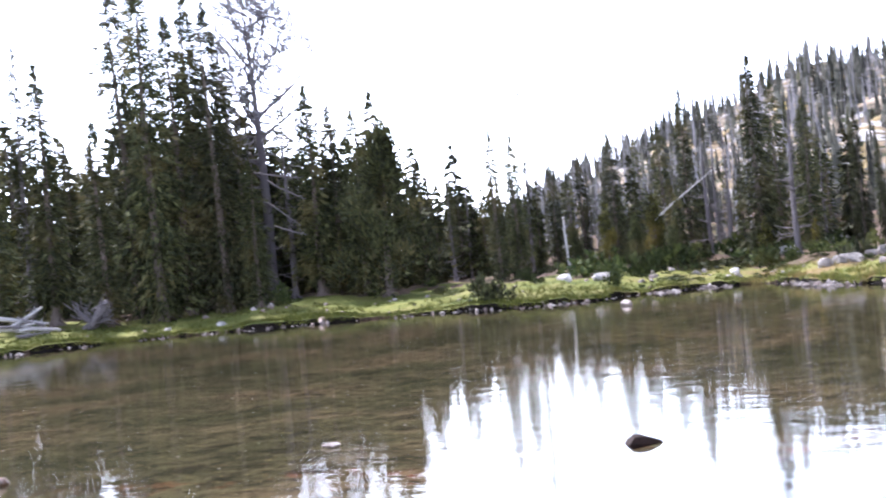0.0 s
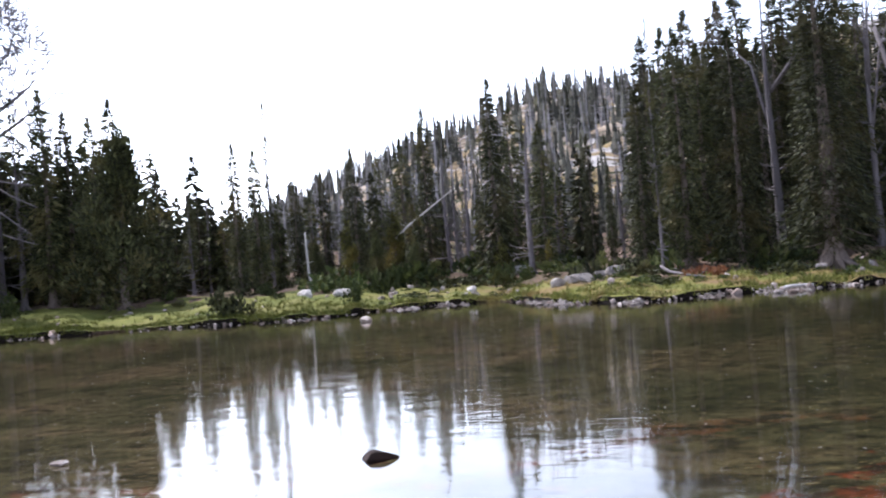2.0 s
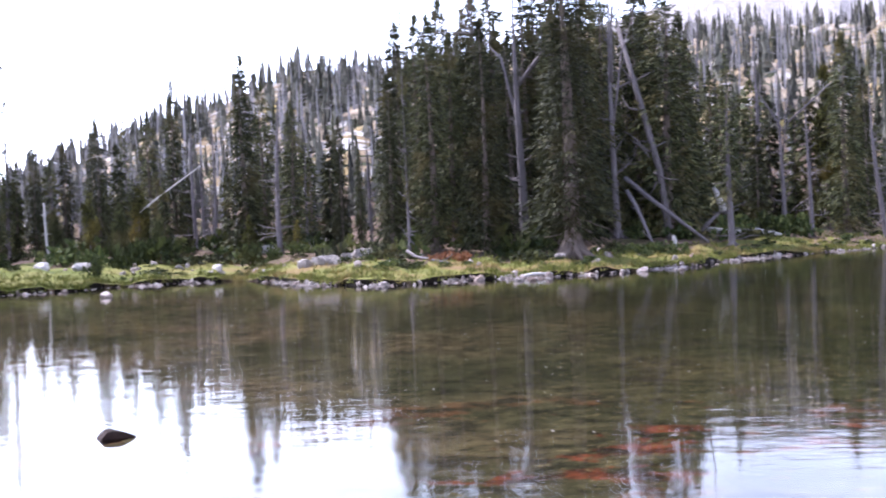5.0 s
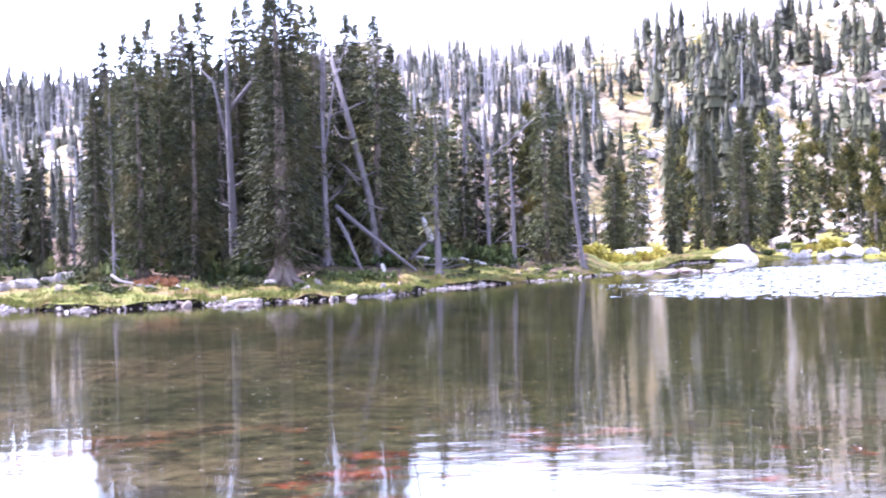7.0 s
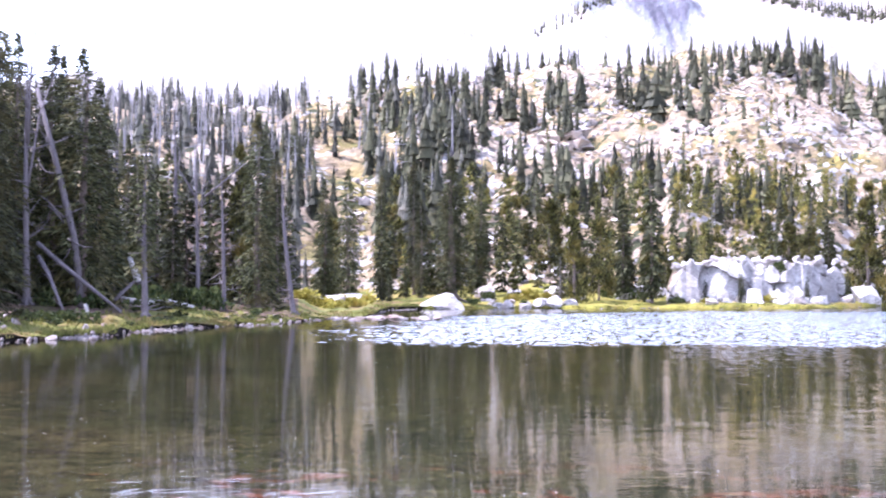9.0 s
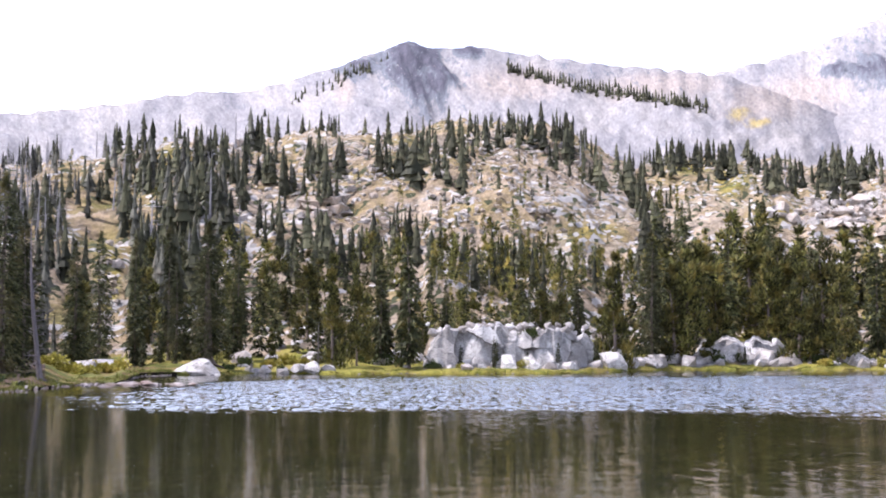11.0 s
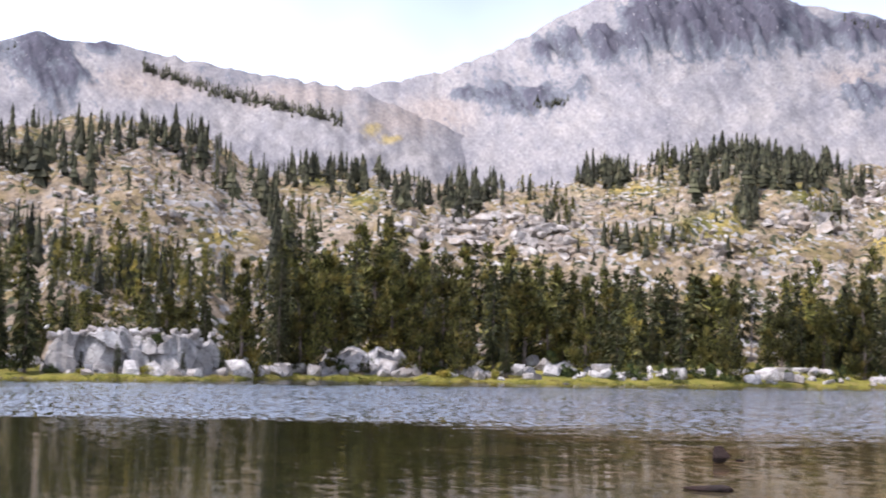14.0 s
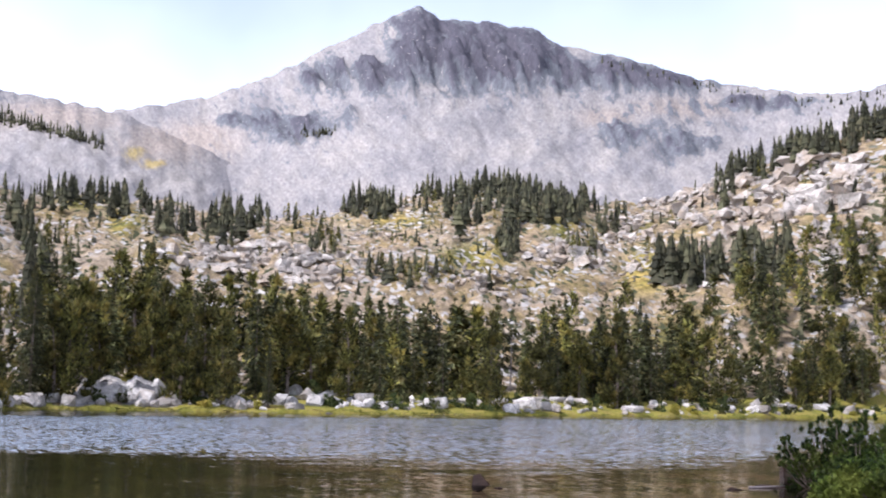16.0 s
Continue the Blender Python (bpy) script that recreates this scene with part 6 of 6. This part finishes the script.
def root_wad(az, r, seed):
    """The torn-up root plate of a fallen tree."""
    rng = np.random.default_rng(seed)
    out = []
    for k in range(16):
        d = Vector((rng.normal(0, 0.8), rng.normal(0, 0.3), abs(rng.normal(0.3, 0.6)))).normalized()
        branch((0, 0, 0.4), d, rng.uniform(0.6, 1.5), rng.uniform(0.05, 0.11), rng, 1, out, 5)
    out.append(tube([Vector((-0.9, 0.4, 0.1)), Vector((0, 0, 0.4)), Vector((0.9, -0.2, 1.35))], [0.2, 0.24, 0.12], 8))
    ob = new("root_wad", mesh_from("root_wad", *joined(out), GREY, True))
    ob.matrix_basis = Matrix.Translation(at(az, r, gz(az, r) - 0.1))
    tagged(ob, "weathered grey upturned root plate of a fallen tree", "root wad")


root_wad(-39.1, 63, 3)


# ---- shrubs and grass ----
def shrub_mesh(seed, mat, count=400, tall=0.8, size=0.16):
    rng = np.random.default_rng(seed)
    nl = 9
    a, q = rng.uniform(0, 6.28, nl), rng.random(nl) ** 0.6
    c = np.stack([np.cos(a) * q * 0.75, np.sin(a) * q * 0.75, rng.uniform(0.15, 0.75, nl) * (1.1 - 0.6 * q)], 1) * np.array([1, 1, tall])
    i = rng.integers(0, nl, count)
    d = rng.normal(size=(count, 3))
    d /= np.linalg.norm(d, axis=1)[:, None]
    base = c[i] + d * (0.34 * rng.uniform(0.3, 1, count))[:, None] * np.array([1, 1, tall])
    base[:, 2] = np.abs(base[:, 2])
    way = d + np.array([0, 0, 0.6]) + rng.normal(0, 0.4, d.shape)
    way /= np.linalg.norm(way, axis=1)[:, None]
    ln = size * rng.uniform(0.7, 1.4, count)
    v, f = sprigs(base, way, ln, ln * 0.36, rng)
    return mesh_from("shrub", v.tolist(), f.tolist(), mat)


LOW_SHRUB = [shrub_mesh(400 + k, SHRUB) for k in range(4)]
DARK_SHRUB = [shrub_mesh(420 + k, SPRUCE, 430, 0.7) for k in range(3)]
WILLOWS = [shrub_mesh(410 + k, WILLOW, 420, 0.8, 0.18) for k in range(3)]
HERBS = [shrub_mesh(440 + k, SHRUB, 130, 0.8, 0.26) for k in range(3)] + [shrub_mesh(444, SPRUCE, 130, 0.7, 0.26)]
RED_SHRUB = shrub_mesh(430, RUSSET, 380, 0.55)


def shrub(me, az, r, w, h, label, group="shrubs"):
    p = at(az, r)
    ob = new("shrub", me)
    ob.matrix_basis = Matrix.LocRotScale((p.x, p.y, ground_z(p.x, p.y) - 0.04), Euler((0, 0, az * 9)), (w, w, h))
    return tagged(ob, label, "shrub", group)


shrub(DARK_SHRUB[0], -22.6, 51.8, 0.95, 1.7, "dark green bushy shrub at the water's edge")
shrub(LOW_SHRUB[0], -17.3, 53.5, 0.55, 1.0, "small green shrub on the bank")
shrub(LOW_SHRUB[1], -15.9, 60, 0.9, 2.0, "tall olive-green shrub at the wood's edge")
shrub(LOW_SHRUB[2], -15.0, 61, 0.9, 1.5, "olive-green shrub at the wood's edge")
shrub(DARK_SHRUB[1], -14.1, 60, 0.8, 0.7, "low green shrub at the wood's edge")
shrub(DARK_SHRUB[2], -12.9, 59, 1.0, 0.8, "low green shrub at the wood's edge")
shrub(LOW_SHRUB[3], -11.0, 57, 0.8, 1.5, "olive-green shrub at the wood's edge")
shrub(LOW_SHRUB[0], -10.1, 57, 0.6, 0.9, "small green shrub at the wood's edge")
shrub(RED_SHRUB, -2.6, 47.5, 0.75, 0.75, "russet-red low shrub on the bank")
shrub(DARK_SHRUB[0], -5.2, 48.8, 0.9, 0.5, "low brownish-green shrub on the bank")
shrub(DARK_SHRUB[1], 0.7, 47.5, 1.1, 0.75, "low dark juniper under the spruce")
shrub(DARK_SHRUB[2], 1.3, 48, 0.7, 0.6, "low dark juniper under the spruce")
shrub(LOW_SHRUB[1], 5.2, 49.5, 0.8, 0.7, "green shrub in the tall grass")
shrub(LOW_SHRUB[2], 6.4, 51, 0.9, 0.8, "green shrub in the tall grass")
shrub(DARK_SHRUB[0], 10.2, 60, 1.0, 0.7, "low dark shrub under the dead trees")
shrub(DARK_SHRUB[1], 4.2, 51.5, 0.9, 0.6, "low dark shrub under the dead trees")
for k, az in enumerate(np.arange(15.7, 18.5, 0.3)):
    shrub(WILLOWS[k % 3], az, 80 + 3.2 * (az - 15.6) + 2 * math.sin(k * 2.1), 1.1, 0.9, "yellow-green willow shrub at the bay", "willows")
for k in range(84):
    az = rr.uniform(22, 77)
    me = rr.choice(LOW_SHRUB + WILLOWS)
    s = rr.uniform(0.5, 1.1)
    shrub(me, az, float(shore(az)) + rr.uniform(1.0, 9), s, s * rr.uniform(0.7, 1.4), "yellow-green shrub among the far shore boulders", "far shore shrubs")
for k in range(26):
    az = rr.uniform(-43, 14)
    s = rr.uniform(0.4, 0.9)
    shrub(rr.choice(LOW_SHRUB + DARK_SHRUB), az, float(shore(az)) + rr.uniform(7, 14), s, s * rr.uniform(0.8, 1.5), "green undergrowth shrub at the wood's edge", "undergrowth")


for k in range(70):
    az = rr.uniform(39, 77)
    s = rr.uniform(0.5, 1.0)
    shrub(rr.choice(HERBS), az, float(shore(az)) + rr.uniform(2.5, 11), s, s * rr.uniform(1.2, 2.4), "young dark conifer scrub under the belt of trees", "young conifers")
for k in range(80):
    az = rr.uniform(-20, 14)
    s = rr.uniform(0.5, 1.0)
    shrub(rr.choice(HERBS), az, float(shore(az)) + rr.uniform(7, 17), s, s * rr.uniform(0.7, 1.8), "dark green undergrowth beneath the trees", "undergrowth")
# low herbs and small stones in the turf of the point
for k in range(90):
    az = rr.uniform(-17, 15.5)
    s = rr.uniform(0.16, 0.42)
    shrub(rr.choice(HERBS), az, float(shore(az)) + rr.uniform(0.8, 9), s * 1.3, s * rr.uniform(0.5, 1.0), "low green herb clump in the turf", "herb clumps")
for k in range(70):
    az = rr.uniform(-16, 15.5) if k % 2 else rr.uniform(-44, -16)
    s = rr.uniform(0.06, 0.18)
    rock("turf_stone", STONES[rr.randrange(6)], az, float(shore(az)) + rr.uniform(0.8, 8), (1.4 * s, s, 0.9 * s), "small pale stone lying in the turf", "stone", "turf stones", 0.3, rr.uniform(0, 180), None, rr.randrange(60))


def near_bush(az, r, seed, wide=1.25, tall=2.1):
    """A young pine: upright shoots, each set with rounded tufts of needles."""
    rng = np.random.default_rng(seed)
    stems, bases, ways = [], [], []
    for k in range(85):
        a, q = rng.uniform(0, 6.28), rng.random() ** 0.6 * wide
        root = Vector((math.cos(a) * q * 0.4, math.sin(a) * q * 0.4, 0))
        tip = Vector((math.cos(a) * q, math.sin(a) * q, (tall - 0.85 * q) * rng.uniform(0.35, 1.0)))
        stems.append(tube([root, root.lerp(tip, 0.55) + Vector((0, 0, -0.08)), tip], [0.022, 0.015, 0.005], 4))
        for j in range(6):
            t = 1.0 if j == 0 else rng.uniform(0.3, 0.95)
            c = root.lerp(tip, t) + (Vector(rng.normal(0, 0.09, 3)) if j else Vector((0, 0, 0)))
            n = 26
            d = rng.normal(size=(n, 3))
            d /= np.linalg.norm(d, axis=1)[:, None]
            d[:, 2] = np.abs(d[:, 2]) * 0.9 + 0.25
            d /= np.linalg.norm(d, axis=1)[:, None]
            bases.append(np.array(c) + d * 0.012 + np.array([0, 0, 1.0]) * rng.uniform(-0.06, 0.05, (n, 1)))
            ways.append(d)
    base, way = np.concatenate(bases), np.concatenate(ways)
    ln = rng.uniform(0.05, 0.1, len(base))
    v, f = needles(base, way, ln, ln * 0.34, rng)
    p = at(az, r)
    ob = thing("pine_bush", Matrix.Translation((p.x, p.y, ground_z(p.x, p.y) - 0.05)), "young bushy green pine on the near spit", "bush")
    part("stem", mesh_from("stem", *joined(stems), BARK), ob)
    part("foliage", tri_mesh("foliage", v, f, YOUNG), ob)


near_bush(73.6, 30.6, 1)
near_bush(75.7, 30.4, 2)
near_bush(77.8, 31, 3)
near_bush(72.5, 30.9, 4, 0.6, 0.9)
near_bush(74.5, 28.3, 5, 0.85, 1.0)
near_bush(76.2, 28.4, 6, 0.95, 1.3)
near_bush(75.4, 26.9, 7, 0.8, 0.8)
near_bush(74.3, 23.6, 8, 0.7, 0.6)
near_bush(75.9, 23.4, 9, 0.8, 0.75)
rock("lake_rock", WETS[1], 71.9, 31.0, (0.5, 0.35, 0.4), "dark wet boulder beside the pine bush", "rock", "", 0.35, 30, 0.1)
log("fallen_log", 70.2, 29.8, 0.02, 71.6, 30.2, 0.05, 0.03, GREY, "pale driftwood stick at the spit", 2, 40)
by_top("spruce", 2, 77.3, 37, 13.5, 1.0, label="spruce standing on the near spit")


def grass():
    """Blades in tufts over the banks, thickest at the lip of the cut."""
    rng = np.random.default_rng(9)
    az = np.concatenate([rng.uniform(-46, 20.5, 22000), rng.uniform(21, 78, 4500)])
    off = np.where(rng.random(len(az)) < 0.4, rng.uniform(0.05, 0.7, len(az)), rng.uniform(0.3, 9, len(az)) * rng.uniform(0.4, 1, len(az)))
    off = np.where(az > 20.7, off * 0.45, off)
    r = shore(az) + off
    x, y = r * np.sin(np.radians(az)), r * np.cos(np.radians(az))
    z, s = land(x, y)
    d = fbm(x / 2.5, y / 2.5, 3, 15)
    keep = (rng.random(len(x)) < np.clip((d - 0.3) * 4, 0.15, 1) * np.where(off > 0.9, 0.55, 1)) & ((CLIFF(np.degrees(np.arctan2(x, y))) < 0.2) | (off < 2.2))
    x, y, z, off = x[keep], y[keep], z[keep], off[keep]
    n, blades = len(x), 5
    i = np.repeat(np.arange(n), blades)
    base = np.stack([x[i], y[i], z[i] - 0.03], 1) + np.concatenate([rng.normal(0, 0.09, (n * blades, 2)), np.zeros((n * blades, 1))], 1)
    way = np.stack([rng.normal(0, 0.45, n * blades), rng.normal(0, 0.45, n * blades), np.ones(n * blades)], 1)
    way /= np.linalg.norm(way, axis=1)[:, None]
    ln = rng.uniform(0.07, 0.2, n)[i] * rng.uniform(0.7, 1.2, n * blades)
    fresh = (x + rng.normal(0, 2.5, n) < -12.5)[i]
    for name, sel, mat, label in (("meadow_grass", fresh, FRESH, "fresh green grass along the meadow's edge"), ("bank_grass", ~fresh, GRASS, "dry yellow-green grass tufts along the banks")):
        v, f = needles(base[sel], way[sel], ln[sel] * 1.2, ln[sel] * 0.13, rng)
        tagged(new(name, mesh_from(name, v.tolist(), f.tolist(), mat)), label, "grass", kind="stuff")


grass()


def flecks():
    """Small pale flecks spread over the calm water."""
    rng = np.random.default_rng(77)
    V, F = [], []
    for k in range(750):
        p = at(rng.uniform(-44, 40), 11 + 30 * rng.random(), 0.004)
        w, a = rng.uniform(0.005, 0.018), rng.uniform(0, 6.28)
        ring = [p + Vector((math.cos(a + t) * w * m, math.sin(a + t) * w * m, 0.003 * math.sin(3 * t))) for t, m in ((0, 1.6), (1.2, 0.7), (2.6, 0.9), (3.6, 1.3), (5.0, 0.6))]
        F.append(tuple(range(len(V), len(V) + 5)))
        V += [tuple(q) for q in ring]
    tagged(new("floating_flecks", mesh_from("floating_flecks", V, F, PALE)), "small pale flecks on the calm water", "debris", kind="stuff")


flecks()
